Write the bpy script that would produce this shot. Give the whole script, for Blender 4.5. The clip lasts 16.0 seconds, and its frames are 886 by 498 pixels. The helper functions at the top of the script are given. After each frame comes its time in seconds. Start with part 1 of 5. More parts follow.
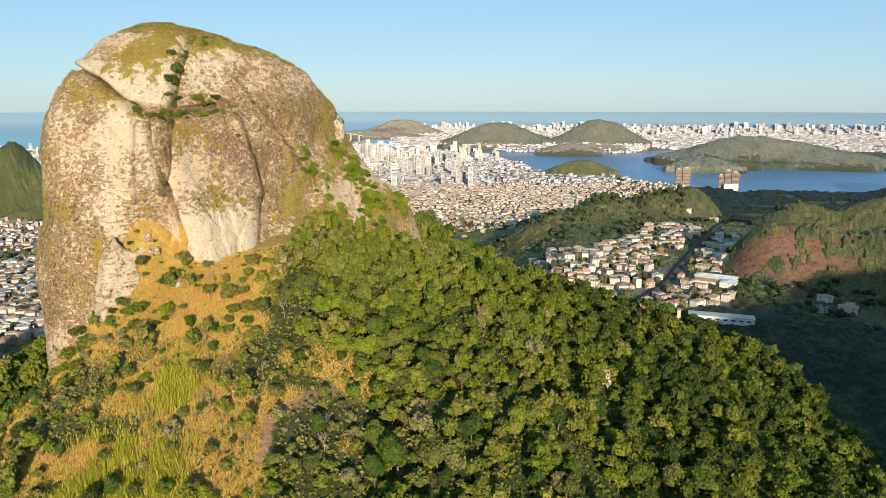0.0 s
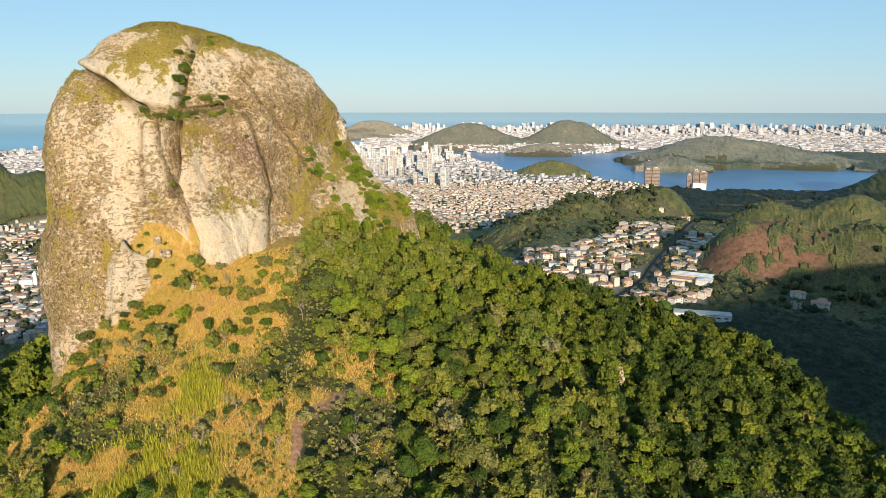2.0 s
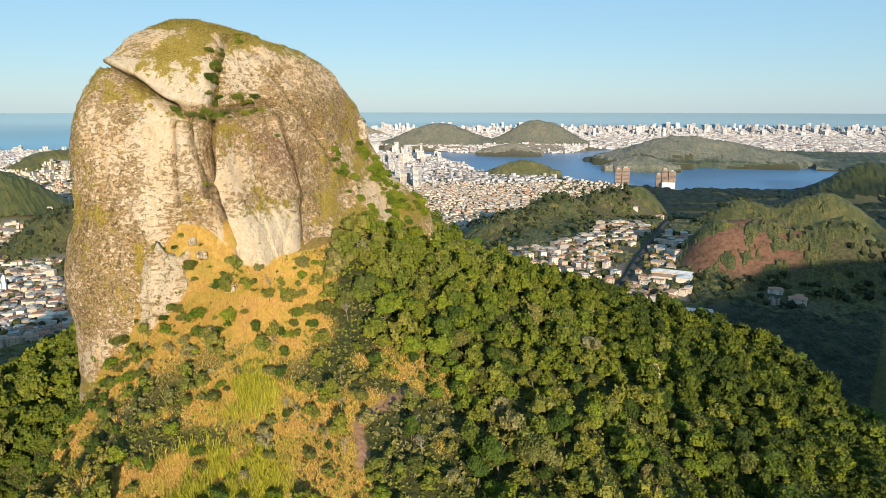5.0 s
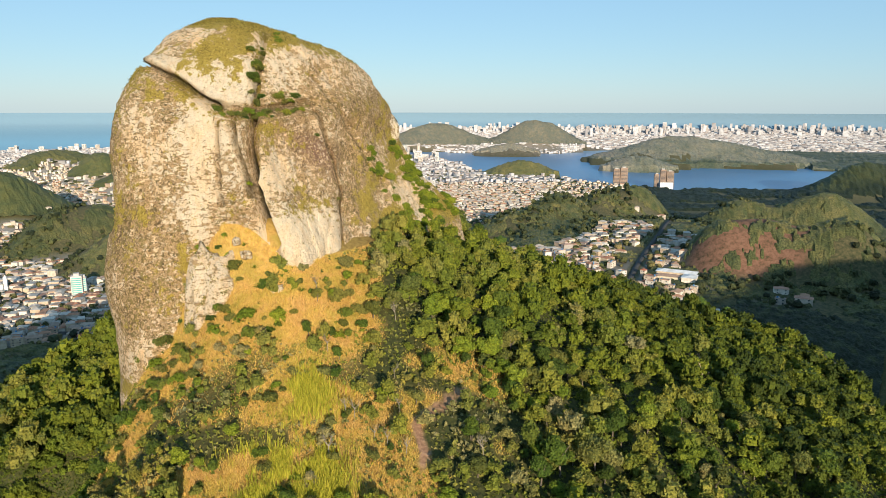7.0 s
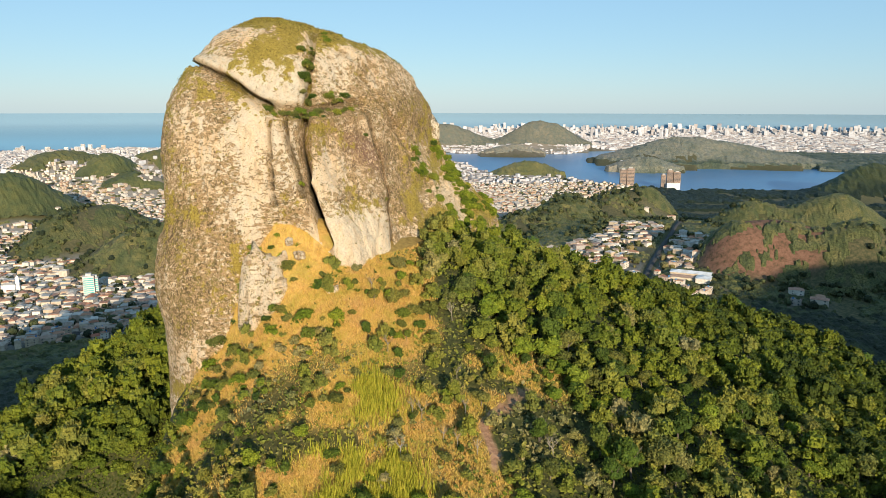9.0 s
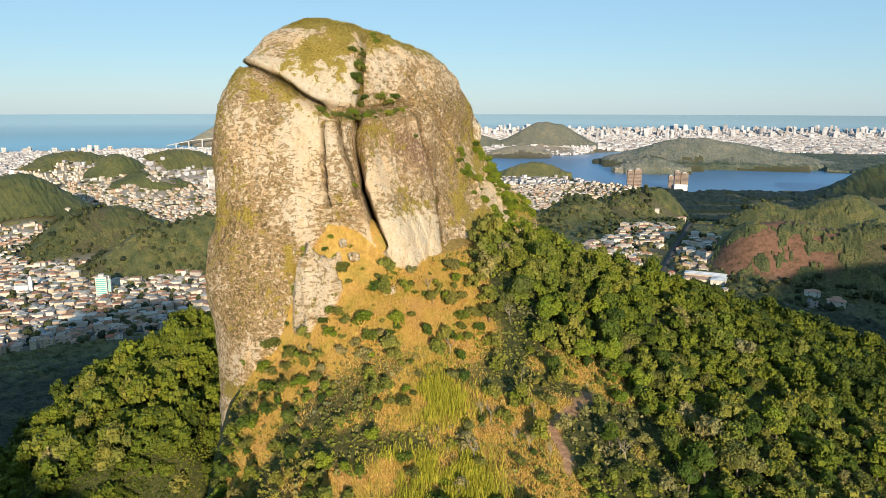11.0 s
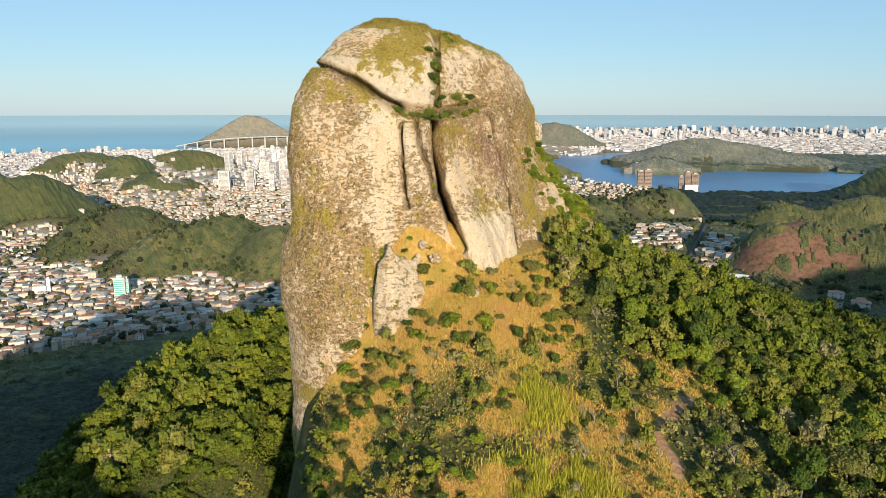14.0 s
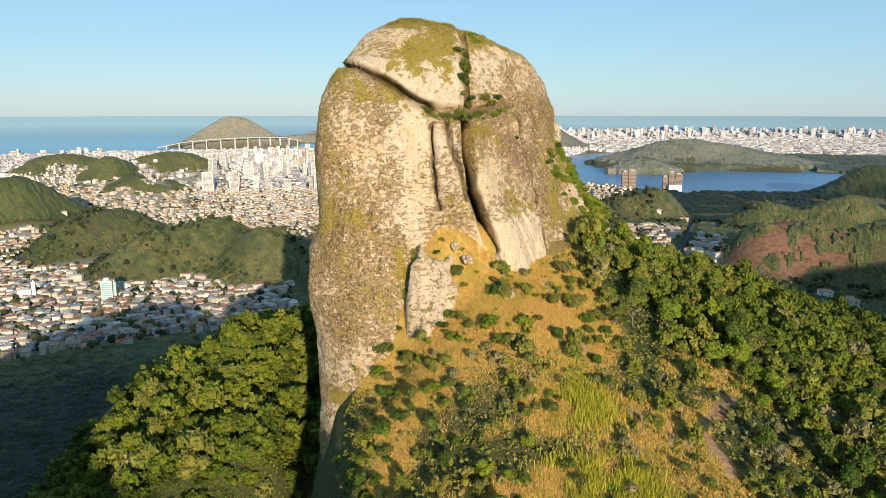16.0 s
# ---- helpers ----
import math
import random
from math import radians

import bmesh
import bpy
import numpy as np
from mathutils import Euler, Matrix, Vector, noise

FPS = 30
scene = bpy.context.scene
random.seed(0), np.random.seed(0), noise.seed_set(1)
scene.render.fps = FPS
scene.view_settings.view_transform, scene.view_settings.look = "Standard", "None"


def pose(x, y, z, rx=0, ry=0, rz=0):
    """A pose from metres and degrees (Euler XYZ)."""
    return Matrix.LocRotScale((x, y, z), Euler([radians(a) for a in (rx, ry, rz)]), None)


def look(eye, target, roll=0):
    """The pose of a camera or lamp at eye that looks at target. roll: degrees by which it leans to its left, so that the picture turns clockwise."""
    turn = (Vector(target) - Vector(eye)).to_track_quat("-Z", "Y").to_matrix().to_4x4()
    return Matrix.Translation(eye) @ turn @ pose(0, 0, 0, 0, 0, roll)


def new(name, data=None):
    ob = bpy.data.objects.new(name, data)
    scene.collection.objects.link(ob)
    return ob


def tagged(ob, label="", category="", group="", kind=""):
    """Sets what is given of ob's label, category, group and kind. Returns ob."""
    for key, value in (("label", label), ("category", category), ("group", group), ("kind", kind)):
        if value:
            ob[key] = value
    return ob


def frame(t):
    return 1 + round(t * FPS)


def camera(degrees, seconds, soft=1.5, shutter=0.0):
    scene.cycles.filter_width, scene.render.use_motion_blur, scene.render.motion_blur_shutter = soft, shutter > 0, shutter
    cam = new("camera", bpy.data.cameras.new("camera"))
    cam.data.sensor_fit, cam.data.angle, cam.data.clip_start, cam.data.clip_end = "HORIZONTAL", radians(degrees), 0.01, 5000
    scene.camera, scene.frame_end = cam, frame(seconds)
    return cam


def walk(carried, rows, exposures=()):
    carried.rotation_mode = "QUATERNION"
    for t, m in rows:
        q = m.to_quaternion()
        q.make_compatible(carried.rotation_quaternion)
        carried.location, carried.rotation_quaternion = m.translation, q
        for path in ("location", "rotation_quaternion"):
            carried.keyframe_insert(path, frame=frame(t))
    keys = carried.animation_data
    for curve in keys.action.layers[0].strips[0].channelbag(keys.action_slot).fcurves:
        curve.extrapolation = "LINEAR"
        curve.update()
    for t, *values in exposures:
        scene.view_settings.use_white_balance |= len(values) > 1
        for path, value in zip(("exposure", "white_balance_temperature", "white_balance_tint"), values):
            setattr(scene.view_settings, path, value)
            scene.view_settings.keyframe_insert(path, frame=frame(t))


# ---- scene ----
cam = camera(63.9, 16.0, soft=0.6)
METRES, EYE, TILT, LEAN, TURN = 100.0, 285.0, -11.4, 0.0, 0.0
ROWS = [
    (0.0, 0.0, 0.0, 0.0, 0.0, 0.0, -0.0),
    (0.5, -0.0283, -0.0008, -0.0004, -0.66, 0.03, 0.16),
    (1.0, -0.0579, -0.0012, -0.001, -1.3, 0.04, 0.3),
    (1.5, -0.0875, -0.0009, -0.0015, -1.88, 0.05, 0.43),
    (2.0, -0.1176, 0.0001, -0.0017, -2.43, 0.06, 0.53),
    (2.5, -0.1481, 0.0016, -0.0018, -2.96, 0.06, 0.62),
    (3.0, -0.1787, 0.0035, -0.002, -3.41, 0.06, 0.72),
    (3.5, -0.2095, 0.0058, -0.0017, -3.79, 0.06, 0.78),
    (4.0, -0.2404, 0.0086, -0.0013, -4.26, 0.05, 0.86),
    (6.5, -0.3968, 0.0281, -0.0, -5.47, 0.02, 1.04),
    (7.0, -0.4282, 0.0326, 0.0003, -5.42, 0.03, 1.02),
    (7.5, -0.4597, 0.0375, 0.0008, -5.37, 0.04, 1.0),
    (8.0, -0.4912, 0.0422, 0.0014, -5.32, 0.04, 0.99),
    (8.5, -0.5229, 0.0472, 0.0018, -5.25, 0.07, 0.98),
    (9.0, -0.5545, 0.0522, 0.0022, -5.19, 0.08, 0.96),
    (11.5, -0.7133, 0.0785, 0.0067, -4.85, 0.18, 0.91),
    (12.0, -0.7447, 0.0839, 0.0074, -4.78, 0.18, 0.92),
    (12.5, -0.7758, 0.0893, 0.0082, -4.71, 0.18, 0.92),
    (13.0, -0.8069, 0.0944, 0.009, -4.64, 0.21, 0.92),
    (13.5, -0.8379, 0.0996, 0.0103, -4.58, 0.22, 0.91),
    (14.0, -0.8685, 0.1048, 0.0114, -4.55, 0.23, 0.9),
    (14.5, -0.899, 0.11, 0.0123, -4.76, 0.24, 0.95),
    (15.0, -0.9296, 0.1154, 0.0133, -5.01, 0.26, 1.0),
    (15.5, -0.9599, 0.1205, 0.0141, -5.32, 0.27, 1.06),
    (16.0, -0.9902, 0.1258, 0.0148, -5.96, 0.27, 1.2),
]
walk(cam, [(t, pose(0, 0, EYE, TILT, LEAN, TURN) @ pose(METRES * x, METRES * y, METRES * z, 90 + pitch, roll, yaw)) for t, x, y, z, yaw, pitch, roll in ROWS])

# ---- light ----
SUN_BACK, SUN_UP = 7.5, 12.4          # degrees: sun stands behind the first view, a little to its right, low
sun_dir = Vector((math.sin(radians(SUN_BACK)) * math.cos(radians(SUN_UP)), -math.cos(radians(SUN_BACK)) * math.cos(radians(SUN_UP)), math.sin(radians(SUN_UP))))
world = bpy.data.worlds.new("sky")
scene.world = world
world.use_nodes = True
wn = world.node_tree
sky = wn.nodes.new("ShaderNodeTexSky")
sky.sky_type = "NISHITA"
sky.sun_disc = False
sky.sun_elevation = radians(SUN_UP)
sky.sun_rotation = radians(180 - SUN_BACK)
sky.altitude, sky.air_density, sky.dust_density, sky.ozone_density = 300, 1.0, 0.2, 2.5
haze = wn.nodes.new("ShaderNodeMix")
haze.data_type = "RGBA"
haze.inputs[0].default_value = 0.55
haze.inputs[7].default_value = (2.7, 5.0, 7.2, 1)      # even veil of bright sea air over the whole sky
wn.links.new(sky.outputs[0], haze.inputs[6])
wn.links.new(haze.outputs[2], wn.nodes["Background"].inputs[0])
wn.nodes["Background"].inputs[1].default_value = 0.098
sun = new("sun", bpy.data.lights.new("sun", "SUN"))
sun.data.energy, sun.data.angle, sun.data.color = 5.0, radians(0.6), (1.0, 0.85, 0.65)
sun.matrix_world = look((0, 0, 0), -sun_dir)
scene.view_settings.exposure = 0.4

# ---- numbers and noise ----
E = EYE
CX, CY = -45.0, 5.0                    # middle of the flight, from which distances are counted
rng = np.random.default_rng(7)


def hash2(i, j, k):
    h = (i.astype(np.int64) * 374761393 + j.astype(np.int64) * 668265263 + k * 1442695041) & 0x7FFFFFFF
    h = ((h ^ (h >> 13)) * 1274126177) & 0x7FFFFFFF
    return ((h ^ (h >> 16)) & 0xFFFFF) / float(0xFFFFF)


def vnoise(x, y, seed=0):
    """Smooth value noise from 0 to 1 on arrays."""
    i, j = np.floor(x), np.floor(y)
    u, v = x - i, y - j
    u, v = u * u * (3 - 2 * u), v * v * (3 - 2 * v)
    a, b, c, d = hash2(i, j, seed), hash2(i + 1, j, seed), hash2(i, j + 1, seed), hash2(i + 1, j + 1, seed)
    return (a * (1 - u) + b * u) * (1 - v) + (c * (1 - u) + d * u) * v


def fbm(x, y, octaves=4, seed=0):
    total, amp, norm = 0.0, 1.0, 0.0
    for o in range(octaves):
        total = total + amp * vnoise(x * 2 ** o + 17.3 * o, y * 2 ** o + 9.1 * o, seed + o)
        norm += amp
        amp *= 0.5
    return total / norm


def smooth(a, b, x):
    t = np.clip((x - a) / (b - a), 0, 1)
    return t * t * (3 - 2 * t)


def bend(p):
    """Beyond 2.8 km the far land is drawn in along the sight lines, so that coast and horizon stay within 4.8 km."""
    p = np.asarray(p, dtype=float)
    c = np.array((CX, CY, E))
    d = np.linalg.norm(p - c, axis=-1, keepdims=True)
    near, room = 2800.0, 2000.0
    q = np.where(d > near, near + room * (1 - np.exp(-(np.maximum(d, near) - near) / room)), d)
    return c + (p - c) * q / np.maximum(d, 1e-6)


def polar(az, d):
    return CX + np.sin(np.radians(az)) * d, CY + np.cos(np.radians(az)) * d


def az_of(x, y):
    return np.degrees(np.arctan2(x - CX, y - CY)), np.hypot(x - CX, y - CY)


# hills: x, y, top height, half width, half depth, turn in degrees, share of trees
HILLS = [
    (-361, 1265, 98, 110, 85, 10, 1.0),
    (-456, 1231, 82, 100, 75, 10, 1.0),
    (-262, 1190, 95, 80, 80, 0, 1.0),
    (-588, 1441, 92, 120, 95, 12, 1.0),
    (-645, 1380, 78, 75, 85, 12, 1.0),
    (-908, 1732, 130, 150, 120, 20, 0.9),
    (-1040, 1730, 190, 75, 100, 0, 0.7),
    (-1175, 2706, 128, 230, 180, 0, 1.0),
    (-901, 2381, 134, 140, 130, 0, 1.0),
    (-841, 2816, 128, 230, 130, 10, 1.0),
    (-760, 2230, 92, 150, 110, 10, 1.0),
    (-1164, 5917, 226, 310, 260, 0, 1.0),
    (-689, 6486, 62, 420, 220, 0, 1.0),
    (-367, 6990, 148, 330, 300, 0, 1.0),
    (400, 4984, 168, 330, 220, 0, 1.0),
    (1074, 4883, 193, 280, 220, 0, 0.75),
    (763, 4283, 64, 170, 110, 0, 1.0),
    (564, 2896, 66, 130, 80, -10, 1.0),
    (1515, 3594, 128, 330, 230, -20, 1.0),
    (1780, 3480, 88, 330, 200, -20, 1.0),
    (1157, 3150, 62, 150, 80, -10, 0.8),
    (1560, 2176, 104, 190, 110, 20, 0.9),
    (214, 1232, 102, 120, 130, 0, 1.0),
    (311, 1314, 119, 110, 120, 0, 1.0),
    (417, 1389, 112, 110, 100, 0, 1.0),
    (503, 1420, 114, 80, 90, 0, 1.0),
    (610, 1200, 124, 110, 90, -25, 1.0),
    (720, 1130, 136, 120, 90, -25, 1.0),
    (395, 868, 130, 62, 85, 0, 1.0),
    (455, 862, 136, 75, 95, 0, 1.0),
    (530, 805, 141, 90, 95, 0, 1.0),
    # the mountain chain behind the flight, which shades the valleys
    (640, -120, 318, 480, 170, 0, 1.0),
    (-235, -170, 284, 330, 110, 0, 1.0),
    (60, -230, 240, 260, 110, 0, 1.0),
    # unseen hill, added to throw shade on the lower eastern slope
    (190, -140, 275, 130, 90, 0, 1.0),
]


def shore_near(az):
    return np.interp(az, [-60, -4.5, -3.5, -1, 4, 7, 8.8, 15, 19.3, 23.7, 28.9, 32.6, 60, 90], [5300, 5300, 4700, 4600, 4200, 3500, 2970, 2850, 2650, 2600, 2680, 2820, 2900, 2900])


def shore_far(az):
    return np.interp(az, [-60, -4.5, -3.5, -1, 7.2, 14.6, 18.3, 18.9, 19.1, 21.5, 23, 27, 31.2, 31.5, 32.7, 33, 38, 90], [30000, 30000, 5000, 4944, 4490, 4500, 4940, 4940, 3440, 3450, 3800, 3750, 3900, 4400, 4400, 3700, 3600, 3600])


def ocean(az):
    return np.interp(az, [-60, -4.5, -3.5, 60], [5300, 5300, 9500, 11000])


def wet(x, y):
    """1 on the water, 0 on land."""
    az, d = az_of(x, y)
    wob = (fbm(x / 160.0, y / 160.0, 3, 5) - 0.5) * 70 + (fbm(az * 1.3, d / 900.0, 2, 8) - 0.5) * 60
    w = ((d > shore_near(az) + wob) & (d < shore_far(az) + wob)) | (d > ocean(az) + wob)
    return w & (np.abs(az) < 90)


def hill_part(x, y):
    """Height of the hills and how wooded they are."""
    zs = np.zeros_like(x)
    wood = np.zeros_like(x)
    for hx, hy, top, rx, ry, turn, share in HILLS:
        c, s = math.cos(radians(turn)), math.sin(radians(turn))
        u, v = ((x - hx) * c + (y - hy) * s) / rx, (-(x - hx) * s + (y - hy) * c) / ry
        g = top * np.exp(-(u * u + v * v) * 0.95)
        wood = np.maximum(wood, share * (smooth(0.42, 0.6, g / top) if hx < -700 and 2000 < hy < 3000 else smooth(0.12, 0.3, g / top)))
        zs = zs + np.maximum(g, 0) ** 3
    return np.cbrt(zs), wood


def spur(x, y):
    """The spur that carries the rock: a cone with a steep western flank, and a low ridge west of it."""
    d = np.hypot(x + 60, y - 215)
    z = E - 34 - 0.40 * (np.hypot(d, 15) - 15)
    z = z - 0.5 * 3.0 * np.logaddexp(0, np.clip((-76 - x) / 3.0, -30, 60)) * smooth(105, 140, y) - 5 * np.exp(-((x + 94) / 6) ** 2 - ((y - 171) / 10) ** 2)
    z = z - 0.7 * np.maximum(0, -97.5 - x) * smooth(120, 150, y)
    z = z - 3.0 * np.maximum(0, -104 - 4 * smooth(150, 168, y) - x)
    z = z + 2.4 * np.exp(-((x + 62) / 16) ** 2 - ((y - 168) / 14) ** 2)
    # crest of the eastern shoulder, and the saddle with the tall trees behind the rock
    z = z + 3.2 * np.exp(-((x - 25) / 55) ** 2 - ((y - 205 - 0.2 * x) / 24) ** 2)
    crest = np.where(x < 50, np.hypot(np.minimum(x + 5, 0), 0) + np.abs(y - 300 + (x + 5) * 0.5), np.abs(y - 272 + (x - 50) * 0.3))
    z = z + (7.5 + 3 * smooth(90, 125, x)) * np.exp(-(crest / 26) ** 2) * smooth(-12, 5, x) + 14 * np.exp(-((x + 10) / 22) ** 2 - ((y - 312) / 30) ** 2)
    # grassy tongue that climbs into the recess of the rock
    tent = 20 - np.where(x < -82, 0.85, 0.85) * np.abs(x + 82)
    z = z + 1.5 * np.logaddexp(0, np.clip(tent / 1.5, -30, 30)) * np.exp(-((y - 192) / 11) ** 2)
    # the eastern flank steepens towards the valley
    z = z - 1.5 * np.maximum(0, x - 128) - 0.3 * np.maximum(0, y - 300) * smooth(-20, 20, x)
    # western ridge
    d2 = np.hypot(x + 135, y - 295)
    r = 190 - 0.30 * (np.hypot(d2, 25) - 25) + 8 * (fbm(x / 30.0, y / 30.0, 2, 7) - 0.5)
    r = r - 0.3 * np.maximum(0, -155 - x) - 0.8 * np.maximum(0, -208 - x) - 1.1 * np.maximum(0, 224 - y) - 1.3 * np.maximum(0, x + 131) - 0.5 * np.maximum(0, y - 395)
    return np.maximum(z, r) + np.log1p(np.exp(-np.abs(z - r) / 4.0)) * 4.0


def height(x, y):
    x, y = np.asarray(x, dtype=float), np.asarray(y, dtype=float)
    az, d = az_of(x, y)
    right = smooth(4, 14, az) * smooth(500, 800, d) * (1 - smooth(1250, 1900, d))
    base = 14 - 9 * smooth(1500, 2400, d) + right * (58 + 12 * smooth(760, 950, d))
    base = base + 4 * (fbm(x / 220.0, y / 220.0, 3, 2) - 0.5)
    h, _ = hill_part(x, y)
    h = h * (1 + 0.2 * (fbm(x / 120.0, y / 120.0, 4, 11) - 0.5))
    z = np.maximum(base, h) + np.log1p(np.exp(-np.abs(base - h) / 5.0)) * 5.0 * (h > 5)
    s = spur(x, y) + 3.5 * (fbm(x / 38.0, y / 38.0, 4, 3) - 0.5)
    z = np.maximum(z, s) + np.log1p(np.exp(-np.abs(z - s) / 6.0)) * 6.0 * (d < 900)
    far_hill = h > 16
    return np.where(wet(x, y) & ~far_hill, -8.0 - 0.012 * np.maximum(d - 4000, 0), z)


# ---- mesh helpers ----
def mesh_of(name, verts, faces, material=None, shade_smooth=False, attrs=None):
    verts = np.ascontiguousarray(verts, dtype=np.float32)
    faces = np.ascontiguousarray(faces, dtype=np.int32)
    me = bpy.data.meshes.new(name)
    n, k = faces.shape
    me.vertices.add(len(verts))
    me.vertices.foreach_set("co", verts.ravel())
    me.loops.add(n * k)
    me.loops.foreach_set("vertex_index", faces.ravel())
    me.polygons.add(n)
    me.polygons.foreach_set("loop_start", np.arange(0, n * k, k, dtype=np.int32))
    me.polygons.foreach_set("use_smooth", np.full(n, bool(shade_smooth)))
    for key, values in (attrs or {}).items():
        me.attributes.new(key, "FLOAT", "POINT").data.foreach_set("value", np.ascontiguousarray(values, dtype=np.float32))
    me.update(calc_edges=True)
    me.validate()
    if material:
        me.materials.append(material)
    return me


def grid_faces(rows, cols, close=False):
    r, c = np.meshgrid(np.arange(rows - 1), np.arange(cols if close else cols - 1), indexing="ij")
    a, b = r * cols + c, r * cols + (c + 1) % cols
    return np.stack([a, b, b + cols, a + cols], -1).reshape(-1, 4)


def part(name, me, parent=None, label="", m=None):
    ob = new(name, me)
    if parent:
        ob.parent = parent
    if m is not None:
        ob.matrix_basis = m
    return tagged(ob, label) if label else ob


# ---- materials ----
def material(name, rough=0.85, metal=0.0):
    m = bpy.data.materials.new(name)
    m.use_nodes = True
    b = m.node_tree.nodes["Principled BSDF"]
    b.inputs["Roughness"].default_value, b.inputs["Metallic"].default_value = rough, metal
    b.inputs["Specular IOR Level"].default_value = 0.25
    return m, m.node_tree, b


def node(tree, kind, **inputs):
    n = tree.nodes.new(kind)
    for key, value in inputs.items():
        key = key.replace("_", " ")
        n.inputs[key].default_value = value
    return n


def noise_at(tree, scale, detail=4.0, rough=0.55, where=None):
    n = node(tree, "ShaderNodeTexNoise", Scale=scale, Detail=detail, Roughness=rough)
    if where is None:
        where = tree.nodes.new("ShaderNodeNewGeometry").outputs["Position"]
    tree.links.new(where, n.inputs["Vector"])
    return n.outputs["Fac"]


def ramp(tree, fac, stops):
    n = tree.nodes.new("ShaderNodeValToRGB")
    while len(n.color_ramp.elements) < len(stops):
        n.color_ramp.elements.new(0.5)
    for e, (at, col) in zip(n.color_ramp.elements, stops):
        e.position, e.color = at, (*col, 1) if len(col) == 3 else col
    tree.links.new(fac, n.inputs[0])
    return n.outputs[0]


def mix(tree, fac, a, b, blend="MIX"):
    n = tree.nodes.new("ShaderNodeMix")
    n.data_type, n.blend_type = "RGBA", blend
    for socket, value in ((n.inputs[0], fac), (n.inputs[6], a), (n.inputs[7], b)):
        if hasattr(value, "links"):
            tree.links.new(value, socket)
        else:
            socket.default_value = value if isinstance(value, float) else (*value, 1)
    return n.outputs[2]


def calc(tree, op, a, b=0.0, clamp=False):
    n = tree.nodes.new("ShaderNodeMath")
    n.operation, n.use_clamp = op, clamp
    for socket, value in ((n.inputs[0], a), (n.inputs[1], b)):
        if hasattr(value, "links"):
            tree.links.new(value, socket)
        else:
            socket.default_value = value
    return n.outputs[0]


def attr(tree, name):
    n = tree.nodes.new("ShaderNodeAttribute")
    n.attribute_name = name
    return n.outputs["Fac"]


def bump(tree, bsdf, fac, strength, distance):
    n = node(tree, "ShaderNodeBump", Strength=strength, Distance=distance)
    tree.links.new(fac, n.inputs["Height"])
    tree.links.new(n.outputs[0], bsdf.inputs["Normal"])


def make_leaf(name, dark, mid, light, dry, grain=3.2, by_tint=False):
    """Foliage: tone from tree to tree, leaf clumps as fine grain and relief."""
    m, t, b = material(name, 0.65)
    g = t.nodes.new("ShaderNodeNewGeometry")
    o = t.nodes.new("ShaderNodeObjectInfo")
    each = attr(t, "tint") if by_tint else o.outputs["Random"]
    c = ramp(t, each, [(0.0, dark), (0.4, mid), (0.8, light), (1.0, dry)])
    fine = noise_at(t, grain, 3, 0.7)
    c = mix(t, 1.0, c, ramp(t, fine, [(0.32, (0.35, 0.4, 0.35)), (0.5, (0.95, 0.95, 0.9)), (0.68, (1.5, 1.4, 1.3))]), "MULTIPLY")
    c = mix(t, 1.0, c, ramp(t, g.outputs["Random Per Island"], [(0.0, (0.75, 0.8, 0.75)), (1.0, (1.25, 1.2, 1.15))]), "MULTIPLY")
    big = noise_at(t, 0.06, 3)
    c = mix(t, 1.0, c, ramp(t, big, [(0.35, (0.8, 0.88, 0.85)), (0.65, (1.2, 1.1, 0.9))]), "MULTIPLY")
    t.links.new(c, b.inputs["Base Color"])
    bump(t, b, fine, 1.0, 1.2 / grain)
    return m


leaf_green = make_leaf("leaf_green", (0.05, 0.08, 0.012), (0.075, 0.12, 0.015), (0.11, 0.15, 0.02), (0.15, 0.16, 0.04))
leaf_olive = make_leaf("leaf_olive", (0.11, 0.12, 0.026), (0.15, 0.155, 0.034), (0.19, 0.185, 0.05), (0.24, 0.2, 0.08))
leaf_lime = make_leaf("leaf_lime", (0.12, 0.17, 0.014), (0.16, 0.21, 0.018), (0.2, 0.25, 0.024), (0.26, 0.27, 0.04))
# the darkest tone of leaf_far also carries the shade of the valley woods
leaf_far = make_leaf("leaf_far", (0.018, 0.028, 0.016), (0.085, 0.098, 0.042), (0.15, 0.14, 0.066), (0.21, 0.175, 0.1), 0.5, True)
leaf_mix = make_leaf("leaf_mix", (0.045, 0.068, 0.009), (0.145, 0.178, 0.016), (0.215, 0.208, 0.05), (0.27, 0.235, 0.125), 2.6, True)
# distant woods: the grey of sea haze is put into the leaf colour
leaf_hazed = make_leaf("leaf_hazed", (0.055, 0.075, 0.06), (0.155, 0.165, 0.155), (0.215, 0.2, 0.19), (0.27, 0.235, 0.215), 0.3, True)

bark, t, b = material("bark", 0.9)
t.links.new(ramp(t, noise_at(t, 2.5), [(0.3, (0.09, 0.07, 0.05)), (0.7, (0.24, 0.2, 0.15))]), b.inputs["Base Color"])

pale_bark, t, b = material("pale_bark", 0.9)
t.links.new(ramp(t, noise_at(t, 3.0), [(0.3, (0.2, 0.17, 0.12)), (0.7, (0.38, 0.33, 0.26))]), b.inputs["Base Color"])

